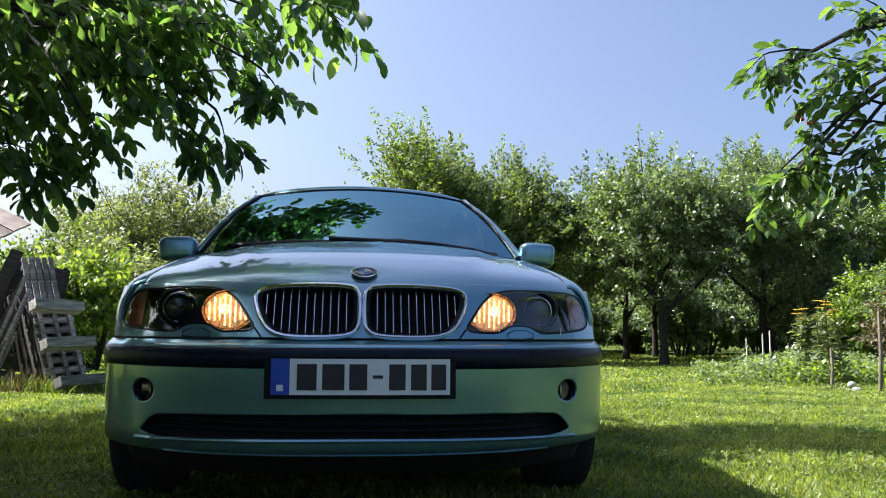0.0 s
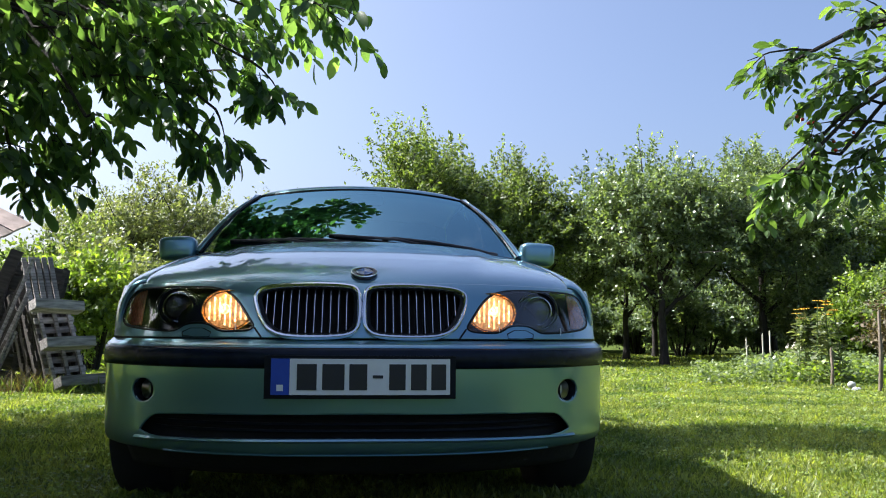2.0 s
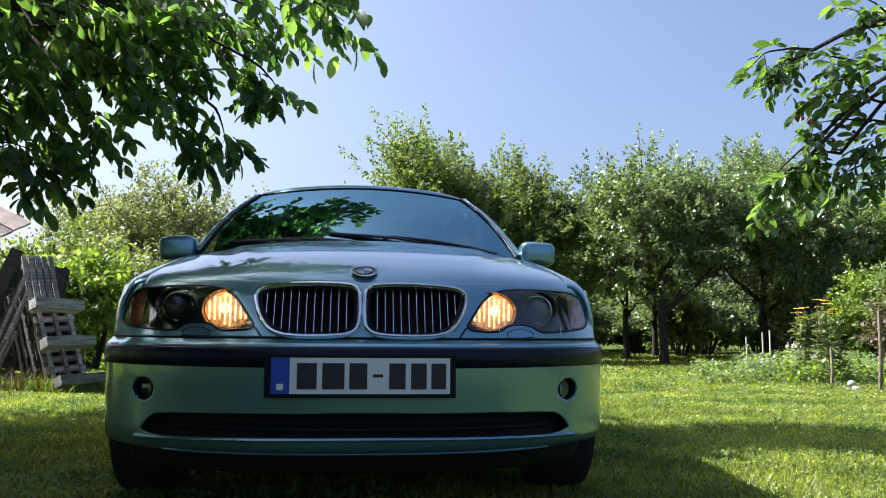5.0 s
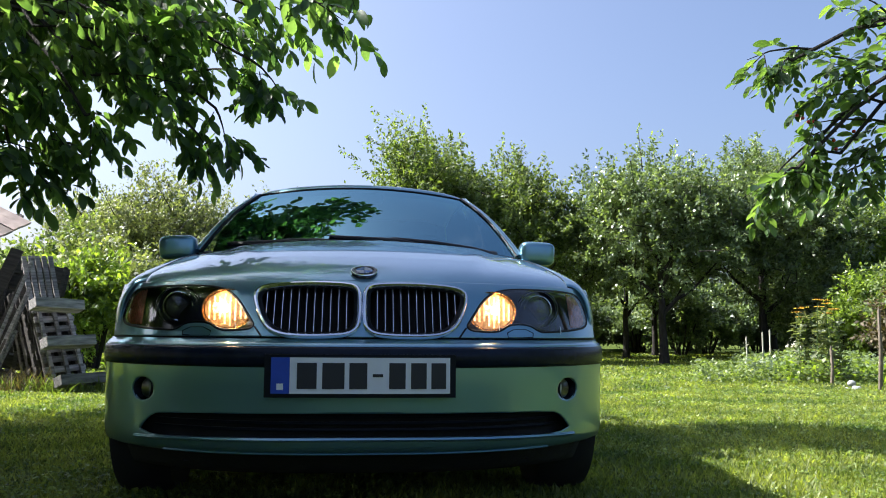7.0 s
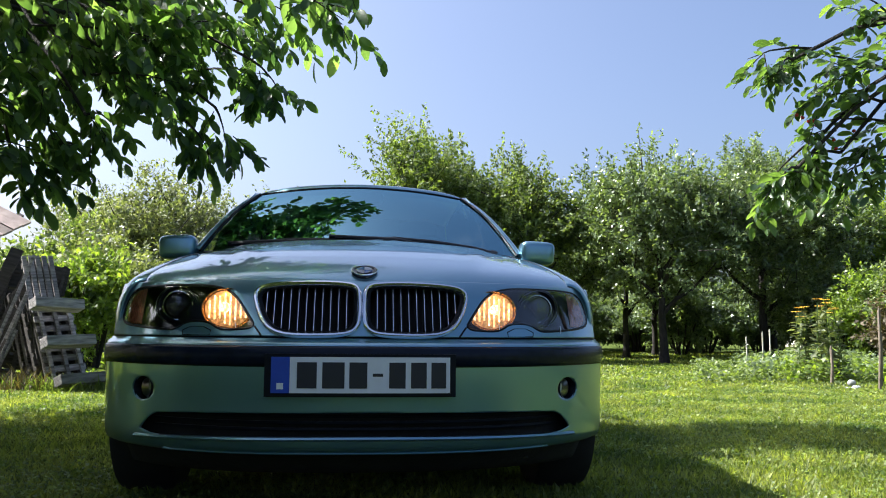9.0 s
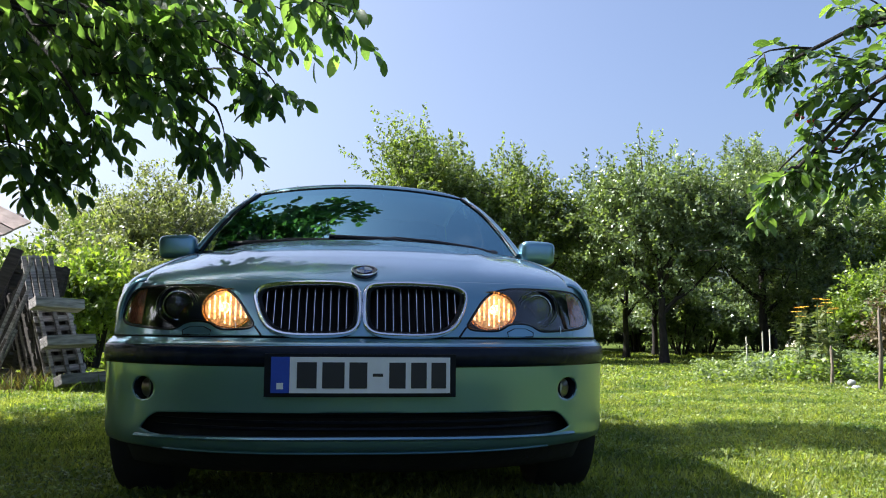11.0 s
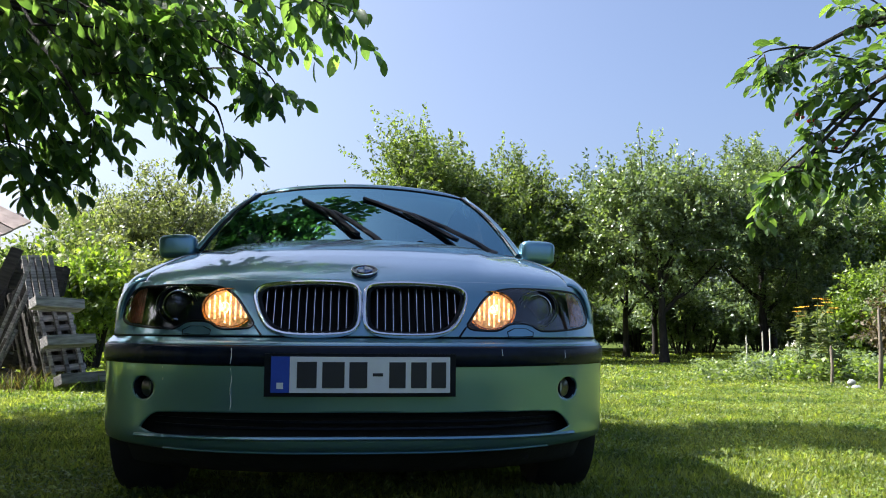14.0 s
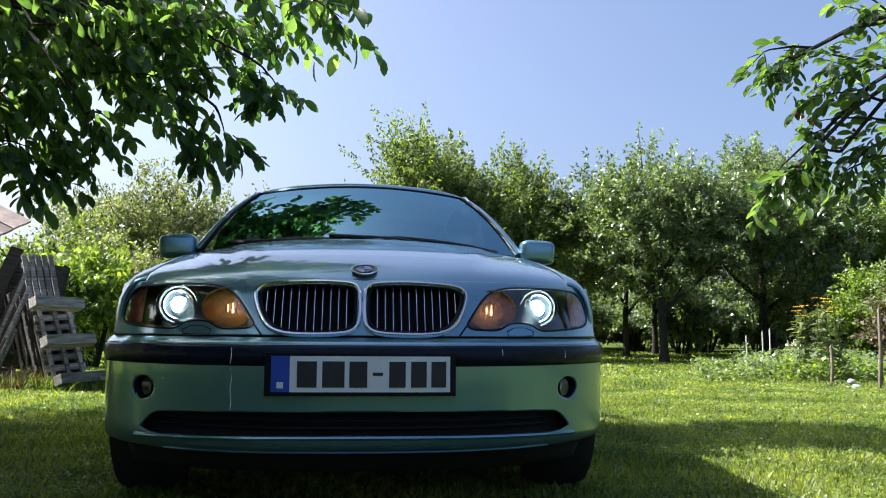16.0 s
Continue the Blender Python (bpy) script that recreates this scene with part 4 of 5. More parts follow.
r = np.random.default_rng(31)
walnut = tagged(new("walnut_tree"), "broad leafy tree with drooping leaves hanging over the car", "tree")
hanging = [
    (-2.43, 3.90, 2.10, -1.90, 3.93, 1.72, 0.36), (-2.30, 3.94, 1.46, -1.94, 3.95, 1.42, 0.17), (-2.45, 4.0, 1.75, -2.05, 3.95, 1.60, 0.22), (-2.10, 4.17, 2.12, -1.40, 4.18, 2.04, 0.30),
    (-1.62, 4.36, 2.18, -1.06, 4.36, 2.20, 0.24), (-1.36, 4.39, 1.95, -0.98, 4.40, 1.94, 0.12), (-1.79, 4.10, 1.84, -1.32, 4.11, 1.80, 0.15),
    (-1.36, 4.23, 1.66, -1.21, 4.24, 1.50, 0.07), (-1.20, 4.32, 1.74, -1.14, 4.34, 1.55, 0.05), (-0.78, 3.40, 2.04, -0.42, 3.39, 1.86, 0.13), (-1.02, 4.33, 2.00, -0.85, 4.34, 1.80, 0.06),
    (-1.75, 4.03, 1.62, -1.63, 4.04, 1.58, 0.06), (-2.05, 3.97, 1.34, -1.86, 3.96, 1.34, 0.05), (-1.02, 4.35, 2.30, -0.84, 4.36, 2.26, 0.09)]
# unseen upper sprays, added to cast shade on bonnet, bumper and lawn
above = [
    (-3.0, 5.0, 2.6, -1.7, 5.4, 2.7, 0.40),
    (-3.2, 4.0, 2.6, -3.2, 2.4, 2.3, 0.50), (-3.2, 4.8, 2.6, -4.4, 5.2, 2.6, 0.60),
    (-2.4, 3.2, 3.0, -1.2, 2.0, 2.8, 0.45), (-2.9, 3.7, 3.3, -1.0, 3.1, 2.6, 0.33), (-3.0, 5.7, 3.4, -2.4, 6.6, 3.2, 0.55),
    (-2.8, 3.4, 3.6, -1.2, 2.0, 3.3, 0.55), (-3.75, 4.35, 3.2, -5.2, 3.4, 3.2, 0.72), (-3.75, 5.0, 3.2, -5.0, 6.0, 3.2, 0.72), (-3.30, 3.75, 3.0, -3.5, 1.9, 2.9, 0.62),
    (-3.6, 3.4, 2.6, -4.8, 1.4, 2.5, 0.65), (-3.3, 4.0, 3.8, -2.4, 1.6, 3.4, 0.55), (-3.4, 4.6, 2.4, -5.2, 4.6, 2.3, 0.6)]
me, bm = leafy_sprigs(r, hanging, 195, 0.086, 0.47, L_NEAR, "crown", 0.55, 9, 0.19, (-2.75, 4.5, 2.35))
put("crown", me, walnut)
me, bm4 = leafy_sprigs(r, [(-1.6, 5.25, 3.0, -0.62, 5.6, 3.15, 0.26)], 90, 0.14, 0.55, L_NEAR, "crown", 0.15, 8, 0.26)
put("crown", me, walnut)
tagged(part("branchwork", bm4, BARK, walnut), kind="stuff")
# unseen dense sprays, added to keep sun off the leaves the windscreen reflects
me, bm3 = leafy_sprigs(r, [(-4.3, 5.55, 3.95, -2.6, 5.75, 4.1, 0.36), (-2.9, 5.75, 4.1, -1.2, 5.95, 4.3, 0.36)], 330, 0.12, 0.5, L_NEAR, "crown", 0.4, most=400)
put("crown", me, walnut)
tagged(part("branchwork", bm3, BARK, walnut), kind="stuff")
me, bm2 = leafy_sprigs(r, above, 145, 0.118, 0.50, L_NEAR, "crown", 0.55, most=400)
put("crown", me, walnut)
tagged(part("branchwork", bm, BARK, walnut), kind="stuff")
tagged(part("branchwork", bm2, BARK, walnut), kind="stuff")
bm = bmesh.new()
tube(bm, [(-3.3, 4.6, -0.05), (-3.28, 4.6, 0.5), (-3.22, 4.6, 1.3), (-3.12, 4.58, 2.2), (-3.1, 4.6, 3.4), (-3.0, 4.5, 4.4)], [0.22, 0.16, 0.14, 0.12, 0.08, 0.03], 12)
for end in ((-1.9, 4.0, 2.1), (-1.4, 4.3, 2.35), (-0.9, 3.4, 2.35), (-1.5, 5.4, 2.7), (-3.2, 2.6, 2.4), (-4.3, 5.1, 2.6), (-1.0, 5.1, 2.95)):
    a, b = Vector((-3.13, 4.58, 2.1)), Vector(end)
    tube(bm, [a.lerp(b, q) + Vector((0, 0, 0.25 * math.sin(q * math.pi))) for q in (0, 0.2, 0.4, 0.6, 0.8, 1)], [0.07, 0.055, 0.042, 0.03, 0.02, 0.012], 8)
part("trunk", bm, BARK, walnut)

cherry = tagged(new("cherry_tree"), "cherry tree branches with pointed leaves and few red fruits", "tree")
sprays = [
    (2.13, 3.80, 1.78, 1.57, 3.79, 1.88, 0.07), (2.15, 3.80, 1.79, 1.84, 3.80, 1.79, 0.12), (2.13, 3.78, 1.98, 1.92, 3.76, 2.14, 0.05),
    (2.13, 3.82, 1.55, 1.69, 3.83, 1.55, 0.07), (2.13, 3.83, 1.50, 1.86, 3.85, 1.33, 0.10), (1.84, 3.84, 1.42, 1.64, 3.85, 1.37, 0.04),
    (1.58, 3.72, 1.82, 1.52, 3.71, 1.77, 0.03), (1.60, 3.75, 1.33, 1.52, 3.76, 1.26, 0.03), (2.3, 3.8, 1.6, 2.15, 3.8, 1.55, 0.16), (2.12, 3.86, 1.42, 1.78, 3.86, 1.27, 0.08), (2.05, 3.84, 1.66, 1.75, 3.84, 1.68, 0.06), (1.72, 3.80, 1.90, 1.40, 3.79, 1.84, 0.06), (1.75, 3.84, 1.50, 1.48, 3.85, 1.24, 0.06)]
more = [(3.2, 3.9, 2.2, 2.55, 3.8, 1.9, 0.25), (3.2, 3.9, 2.6, 2.5, 3.4, 2.7, 0.40), (3.3, 4.0, 2.6, 3.0, 5.2, 2.6, 0.45), (3.3, 4.0, 2.4, 4.2, 3.6, 2.6, 0.50), (3.3, 4.0, 3.0, 3.2, 4.0, 3.8, 0.5)]
me, bm = leafy_sprigs(r, sprays, 430, 0.068, 0.46, L_CHERRY, "crown", 0.25, 8, 0.17, (2.75, 3.9, 1.85))
put("crown", me, cherry)
me, bm2 = leafy_sprigs(r, more, 120, 0.085, 0.48, L_CHERRY, "crown", 0.25, 8, 0.2)
put("crown", me, cherry)
tagged(part("branchwork", bm, BARK, cherry), kind="stuff")
tagged(part("branchwork", bm2, BARK, cherry), kind="stuff")
bm = bmesh.new()
tube(bm, [(3.35, 4.0, -0.05), (3.33, 4.0, 0.5), (3.3, 4.0, 1.3), (3.28, 4.0, 2.2), (3.25, 4.0, 3.6)], [0.16, 0.12, 0.10, 0.08, 0.03], 10)
for end in ((2.15, 3.8, 1.77), (2.12, 3.82, 1.54), (2.5, 3.5, 2.6), (3.0, 5.0, 2.6), (4.1, 3.6, 2.6)):
    a, b = Vector((3.29, 4.0, 1.9)), Vector(end)
    tube(bm, [a.lerp(b, q) + Vector((0, 0, 0.12 * math.sin(q * math.pi))) for q in (0, 0.25, 0.5, 0.75, 1)], [0.05, 0.035, 0.025, 0.018, 0.010], 7)
part("trunk", bm, BARK, cherry)
FRUIT = mat("cherry_red", (0.42, 0.03, 0.02), 0.2, 0, 0.2, 40)
for x, z in ((1.63, 1.56), (1.66, 1.545), (1.69, 1.55), (1.70, 1.53), (1.60, 1.57), (1.79, 1.47), (1.80, 1.43), (1.90, 1.52)):
    part("cherry", rounded(bmesh.new(), (0.017, 0.017, 0.017), 2, pose(x, 3.74 + 0.3 * (x - 1.6), z), 10, 8), FRUIT, cherry)


# ---- shrubs and hedges that close the garden ----
def shrub(name, label, x, y, height, spread, seed, material, n_twigs=420, per=30, leaf=0.09, wide=0.5, twig=0.4, rise=0.4):
    r = np.random.default_rng(seed)
    t = tagged(new(name), label, "bush")
    t.location = (x, y, 0)
    me, p, w, L = crown_mesh(r, "foliage", (0, 0, height * 0.45), (spread, spread * 0.8, height * 0.56), n_twigs, per, twig, leaf, wide, material, rise, 26)
    put("foliage", me, t)
    bm = bmesh.new()
    for i in range(9):
        a = i * 2.4
        tube(bm, [(0.1 * math.cos(a), 0.1 * math.sin(a), -0.05), (spread * 0.3 * math.cos(a), spread * 0.3 * math.sin(a), height * 0.4), (spread * 0.55 * math.cos(a), spread * 0.5 * math.sin(a), height * 0.8)], [0.03, 0.02, 0.006], 5)
    part("stem", bm, BARK, t)
    return t


for i, (x, y, h, s) in enumerate([(-11.5, 25, 2.8, 2.6), (-7.8, 26, 2.6, 2.6), (-3.8, 27, 2.7, 2.6), (0.2, 27, 2.8, 2.6), (4.2, 27.5, 2.3, 2.6), (8.0, 27, 2.4, 2.6), (12.0, 26, 3.2, 2.6), (15.0, 24, 3.0, 2.6)]):
    shrub("hedge_bush", "dense green boundary bush beyond the orchard", x, y, h, s, 40 + i, L_PLUM if i % 2 else L_PALE, 420, 28, 0.14)
for i, (x, y, h, s, m) in enumerate([(-5.0, 12.0, 1.55, 0.75, L_LIME), (-4.3, 13.5, 1.35, 0.8, L_LIME), (-5.9, 14.0, 2.0, 1.0, L_GREY), (-4.8, 15.5, 2.2, 1.1, L_GREY), (-6.9, 15.5, 2.6, 1.1, L_PALE), (-3.4, 16.5, 2.3, 1.1, L_GREY)]):
    shrub("garden_bush", "sunlit yellow-green bush behind stacked pallets" if m is L_LIME else "grey-green bush at the edge of the lawn", x, y, h, s, 60 + i, m, 330, 26, 0.10)
for i, (x, y, h, s, m) in enumerate([(7.7, 16.5, 1.9, 0.9, L_PLUM), (8.6, 15.2, 1.9, 0.9, L_PALE), (7.2, 14.2, 1.5, 0.7, L_LIME), (9.4, 16.5, 2.9, 1.1, L_LIME), (7.05, 12.8, 1.15, 0.42, L_DRY), (7.4, 13.0, 1.7, 0.7, L_PALE)]):
    shrub("garden_bush", "dry brownish shrub beside the vegetable bed" if m is L_DRY else "leafy green shrub under the orchard trees", x, y, h, s, 80 + i, m, 380, 30, 0.085)
for i in range(11):
    shrub("hedge_bush", "dense dark green hedge bush closing the garden", -15 + i * 3.4, 31 + math.sin(i * 2.0), 3.3, 2.4, 140 + i, L_PLUM, 260, 28, 0.22, 0.6, 0.6)
for i, (x, y, h, s) in enumerate([(3.4, 23.0, 1.6, 1.0), (6.2, 22.0, 1.7, 1.1), (8.3, 19.0, 1.9, 1.0), (5.6, 24.5, 1.7, 1.3), (2.2, 22.0, 1.8, 1.2), (10.2, 22.0, 2.6, 1.4)]):
    shrub("garden_bush", "leafy green shrub under the orchard trees", x, y, h, s, 160 + i, L_PLUM, 280, 28, 0.12)
r = np.random.default_rng(77)
n = 26000
x = -60 + 120 * r.random(n)
top = 3.6 + 0.9 * np.sin(x * 0.5) * np.sin(x * 0.23 + 1) + 0.5 * np.sin(x * 1.7)
p = np.stack([x, 46 + 4 * r.random(n) + 0.02 * x * x * 0.2, top * r.random(n) ** 0.7], 1)
me = leaves("far_woods", p, r.normal(0, 1, (n, 3)), r.normal(0, 0.5, (n, 3)) + (0, -0.4, 1), 0.42 * (0.6 + 0.7 * r.random(n)), 0.7, L_PLUM)
tagged(put("far_woods", me), "far line of trees and bushes closing the view", "woods", kind="stuff")
for i, (x, y) in enumerate([(4.0, 25.0), (5.9, 25.4), (7.7, 24.6), (9.4, 25.2), (11.2, 24.8), (2.0, 25.2)]):
    shrub("garden_bush", "low dark green shrub at the orchard's far edge", x, y, 1.35, 1.15, 180 + i, L_PLUM, 420, 34, 0.13)
# unseen bushes added left of view, as a dark reflection for the bumper corner
for i, (x, y, h) in enumerate([(-5.6, 2.5, 2.7), (-5.9, 4.4, 2.6), (-6.3, 6.4, 2.8), (-5.4, -0.4, 2.4)]):
    shrub("hedge_bush", "unseen dark green hedge bush added to darken the car's reflections", x, y, h, 1.15, 195 + i, L_PLUM, 340, 30, 0.13)
# unseen trees added behind and beside the camera: left ones shade lawn, darken reflections
for i, (x, y, h, s) in enumerate([(-4.4, -2.2, 5.0, 2.2), (-5.0, -12.0, 5.0, 2.8), (-10.0, -9.0, 5.0, 2.8), (15.0, -9.0, 4.5, 2.4), (-5.0, 0.9, 5.0, 2.1), (9.6, 2.0, 4.5, 2.2)]):
    tree("plum_tree", "unseen tall leafy tree added for lawn shade and dark reflections", x, y, h, s, 100 + i, L_PLUM, 0.16, 0.6, 420, 28, 0.17, 0.55, 0.8, 0.2)


# ---- old timber and pallets leaning in a heap ----
def board(name, size, m, material, parent, bevel=0.003):
    return part(name, box(bmesh.new(), size, None, bevel), material, parent, m=m, smooth=False)


def pallet(m, w, h, slats, label, gap=0.35, timber=None):
    timber = timber or WOOD
    t = tagged(new("pallet"), label, "pallet", "stacked pallets")
    t.matrix_basis = m
    for i in range(slats):
        z = (i + 0.5) * h / slats
        board("deck_board", (w, 0.022, h / slats * (1 - gap)), pose(0, 0, z), timber, t)
    for x in (-w / 2 + 0.05, 0, w / 2 - 0.05):
        board("stringer", (0.034, 0.03, h), pose(x, -0.026, h / 2), timber, t)
        board("bearer", (0.06, 0.08, h), pose(x, 0.052, h / 2), WOOD_D, t)
    for i in (0.08, 0.5, 0.92):
        board("base_board", (w, 0.022, 0.1), pose(0, 0.108, h * i), WOOD_D, t)
    return t


pallet(pose(-3.43, 7.90, -0.02, -25, -4, 50), 0.38, 0.92, 9, "grey weathered wooden pallet leaning on the heap", 0.42)
# rear pallets in dark wood, so the gaps in front look shaded
for i in range(3):
    pallet(pose(-3.56 - 0.11 * i, 8.01 + 0.10 * i, -0.02, -24 + i, -4, 50), 0.42, 0.94 + 0.05 * i, 7, "old wooden pallet leaning behind another, coloured dark for shaded gaps", 0.30, WOOD_D)
pallet(pose(-4.33, 8.50, 0.0, -8, 10, 24), 0.60, 1.30, 8, "old wooden pallet leaning behind another, coloured dark for shaded gaps", 0.15, WOOD_D)
# close-boarded panel on top: upright slats
t = tagged(new("slatted_panel"), "close-boarded grey wooden panel leaning on the heap", "panel")
t.matrix_basis = pose(-3.84, 8.16, 0.80, -22, -4, 45)
for i in range(5):
    board("slat", (0.045, 0.02, 0.53), pose(-0.125 + i * 0.062, 0, 0.265), WOOD, t)
board("rail", (0.30, 0.03, 0.06), pose(-0.0, 0.026, 0.1), WOOD_D, t)
board("rail", (0.30, 0.03, 0.06), pose(-0.0, 0.026, 0.43), WOOD_D, t)
for (x, y, z, a, l) in ((-3.59, 7.86, 0.80, 2, 0.46), (-3.44, 7.80, 0.46, -2, 0.46), (-3.28, 7.72, 0.12, -2, 0.42)):
    ob = board("loose_board", (l, 0.15, 0.095), pose(x, y, z, -16, a, 50), WOOD, None, 0.006)
    tagged(ob, "short grey board resting across leaning pallets", "board", "loose boards")
for i, (x0, x1, y, l, w) in enumerate([(-4.30, -3.93, 7.75, 1.36, 0.03), (-4.38, -3.98, 7.90, 1.32, 0.12), (-4.24, -3.92, 7.70, 1.04, 0.03), (-4.65, -4.2, 7.95, 1.45, 0.12), (-4.16, -3.92, 7.66, 0.95, 0.025), (-4.20, -4.03, 7.62, 0.52, 0.08), (-4.18, -3.98, 7.62, 0.62, 0.05)]):
    lean = math.degrees(math.atan2(x1 - x0, l))
    ob = board("leaning_plank", (w, 0.03, l), pose((x0 + x1) / 2, y + 0.22, l / 2 - 0.03, -14, lean, 10), WOOD if i % 2 == 0 else WOOD_D, None)
    tagged(ob, "long weathered plank leaning steeply on the timber heap", "plank", "leaning planks")
r = np.random.default_rng(9)
for i in range(26):
    z = 0.05 + (i // 4) * 0.17 + 0.02 * r.random()
    ob = board("stacked_timber", (1.2 + 0.3 * r.random(), 0.16, 0.14), pose(-5.75 + 0.25 * r.random() + 0.08 * (i // 4), 8.9 + (i % 4) * 0.19, z, 2 * r.normal(), 2 * r.normal(), 3 * r.normal()), WOOD_D, None)
    tagged(ob, "dark old squared timber in a stack", "timber", "timber stack")
t = tagged(new("lean_to_roof"), "pinkish boarded roof sheet lying over the timber stack", "roof sheet")
t.matrix_basis = pose(-5.12, 8.7, 1.70, 28, 26, 0)
ROOFW = mat("pinkish_boards", (0.42, 0.33, 0.29), 0.8, 0, 0.25, 7, 0.4, 40, rand="object")
for i in range(9):
    board("roof_board", (0.98, 0.14, 0.025), pose(0, -0.66 + i * 0.15, 0.008 * (i % 2)), ROOFW, t)
board("rafter", (0.07, 1.4, 0.08), pose(0.3, 0, -0.055), WOOD_D, t)
for x in (-5.6, -4.8):
    ob = board("post", (0.09, 0.09, 1.7), pose(x, 8.95, 0.8), WOOD_D, None)
    tagged(ob, "dark upright post carrying the boarded roof sheet", "post", "posts")

# tall dry grass at the heap's foot
def tufts(name, label, spots, n, h, w, material, seed):
    r = np.random.default_rng(seed)
    c = np.array(spots)[r.integers(0, len(spots), n)]
    p = np.concatenate([c + r.normal(0, 0.10, (n, 2)), np.zeros((n, 1))], 1)
    lean = r.normal(0, 0.4, (n, 3))
    lean[:, 2] = 1
    L = h * (0.4 + 0.8 * r.random(n))
    side = unit(r.normal(0, 1, (n, 3)) * (1, 1, 0.1)) * w
    d = unit(lean)
    mid = p + d * (L * 0.6)[:, None]
    tip = p + d * L[:, None] + unit(lean * (1, 1, 0)) * (L * 0.25)[:, None]
    rows = np.stack([p - side, p + side, mid + side * 0.8, mid - side * 0.8, tip], 1)
    return tagged(put(name, cards(name, rows, [(0, 1, 2), (0, 2, 3), (3, 2, 4)], material)), label, "grass", kind="stuff")


tufts("tall_grass", "long straw-coloured and green grass at the timber heap", [(-4.2, 7.9), (-3.9, 7.8), (-3.6, 7.75), (-3.3, 7.7), (-4.5, 7.8), (-3.1, 7.9), (-2.9, 8.1)], 900, 0.17, 0.006, L_PALE, 3)
tufts("tall_grass", "long straw-coloured and green grass at the timber heap", [(-4.1, 7.7), (-3.8, 7.7), (-4.4, 7.7)], 260, 0.26, 0.005, L_DRY, 4)


# ---- vegetable bed, flowers and stakes ----
def bed(name, label, region, n, leaf, h, material, seed):
    r = np.random.default_rng(seed)
    x0, x1, y0, y1 = region
    y = y0 + (y1 - y0) * r.random(n)
    x = x0 + (x1 - x0) * r.random(n) + (y - y0) * 0.28
    lump = 0.45 + 0.55 * (np.sin(x * 3.1 + y) * np.sin(y * 2.3 + 1) * 0.5 + 0.5)
    p = np.stack([x, y, h * lump * r.random(n) ** 0.6], 1)
    way = r.normal(0, 1, (n, 3)) * (1, 1, 0.4) + (0, 0, 0.15)
    up = r.normal(0, 0.45, (n, 3)) + (0, 0, 1)
    me = leaves(name, p, way, up, leaf * (0.6 + 0.8 * r.random(n)), 0.75, material)
    return tagged(put(name, me), label, "plants", kind="stuff")


bed("bed_plants", "low leafy plants of a vegetable bed", (2.9, 7.5, 9.6, 14.5), 9000, 0.055, 0.20, L_PALE, 1)
bed("bed_plants", "low leafy plants of a vegetable bed", (3.9, 8.0, 9.5, 14.0), 5500, 0.065, 0.28, L_LIME, 2)
bed("bed_plants", "darker weeds growing between the bed plants", (3.8, 8.0, 10.5, 14.5), 6000, 0.06, 0.42, L_PLUM, 3)

PETAL = mat("orange_petal", (0.90, 0.54, 0.05), 0.6, 0, 0.2, 30)
HEART = mat("flower_heart", (0.45, 0.22, 0.02), 0.8, 0, 0.2, 60)
STEM = mat("green_stem", (0.10, 0.16, 0.04), 0.7, 0, 0.2, 20)


def flower_plant(x, y, h, seed):
    r = np.random.default_rng(seed)
    t = tagged(new("flower_plant"), "tall garden plant with flat orange-yellow flower heads", "flower", "orange flowers")
    t.location = (x, y, 0)
    bend = Vector((r.normal(0, 0.07), r.normal(0, 0.05), 0))
    part("stem", tube(bmesh.new(), [Vector((0, 0, -0.02)) + bend * q * q + Vector((0, 0, h * q)) for q in (0, 0.3, 0.6, 1)], [0.007, 0.006, 0.005, 0.004], 6), STEM, t)
    n = 60
    q = r.random(n) * 0.9
    pos = np.stack([bend.x * q * q, bend.y * q * q, h * q], 1)
    me = leaves("foliage", pos, r.normal(0, 1, (n, 3)) * (1, 1, 0.3) + (0, 0, 0.2), r.normal(0, 0.3, (n, 3)) + (0, 0, 1), 0.11 * (0.6 + 0.6 * r.random(n)), 0.35, L_GREY, True)
    put("foliage", me, t)
    top = Vector((bend.x, bend.y, h))
    m = 12
    a = np.linspace(0, 2 * math.pi, m, endpoint=False)
    pos = np.repeat(np.array(top)[None], m, 0)
    me = leaves("petals", pos, np.stack([np.cos(a), np.sin(a), np.full(m, 0.15)], 1), np.repeat(np.array([(0, 0, 1.0)]), m, 0), np.full(m, 0.066), 0.5, PETAL, True)
    put("petals", me, t)
    part("flower_heart", rounded(bmesh.new(), (0.026, 0.026, 0.016), 2, Matrix.Translation(top), 10, 8), HEART, t)


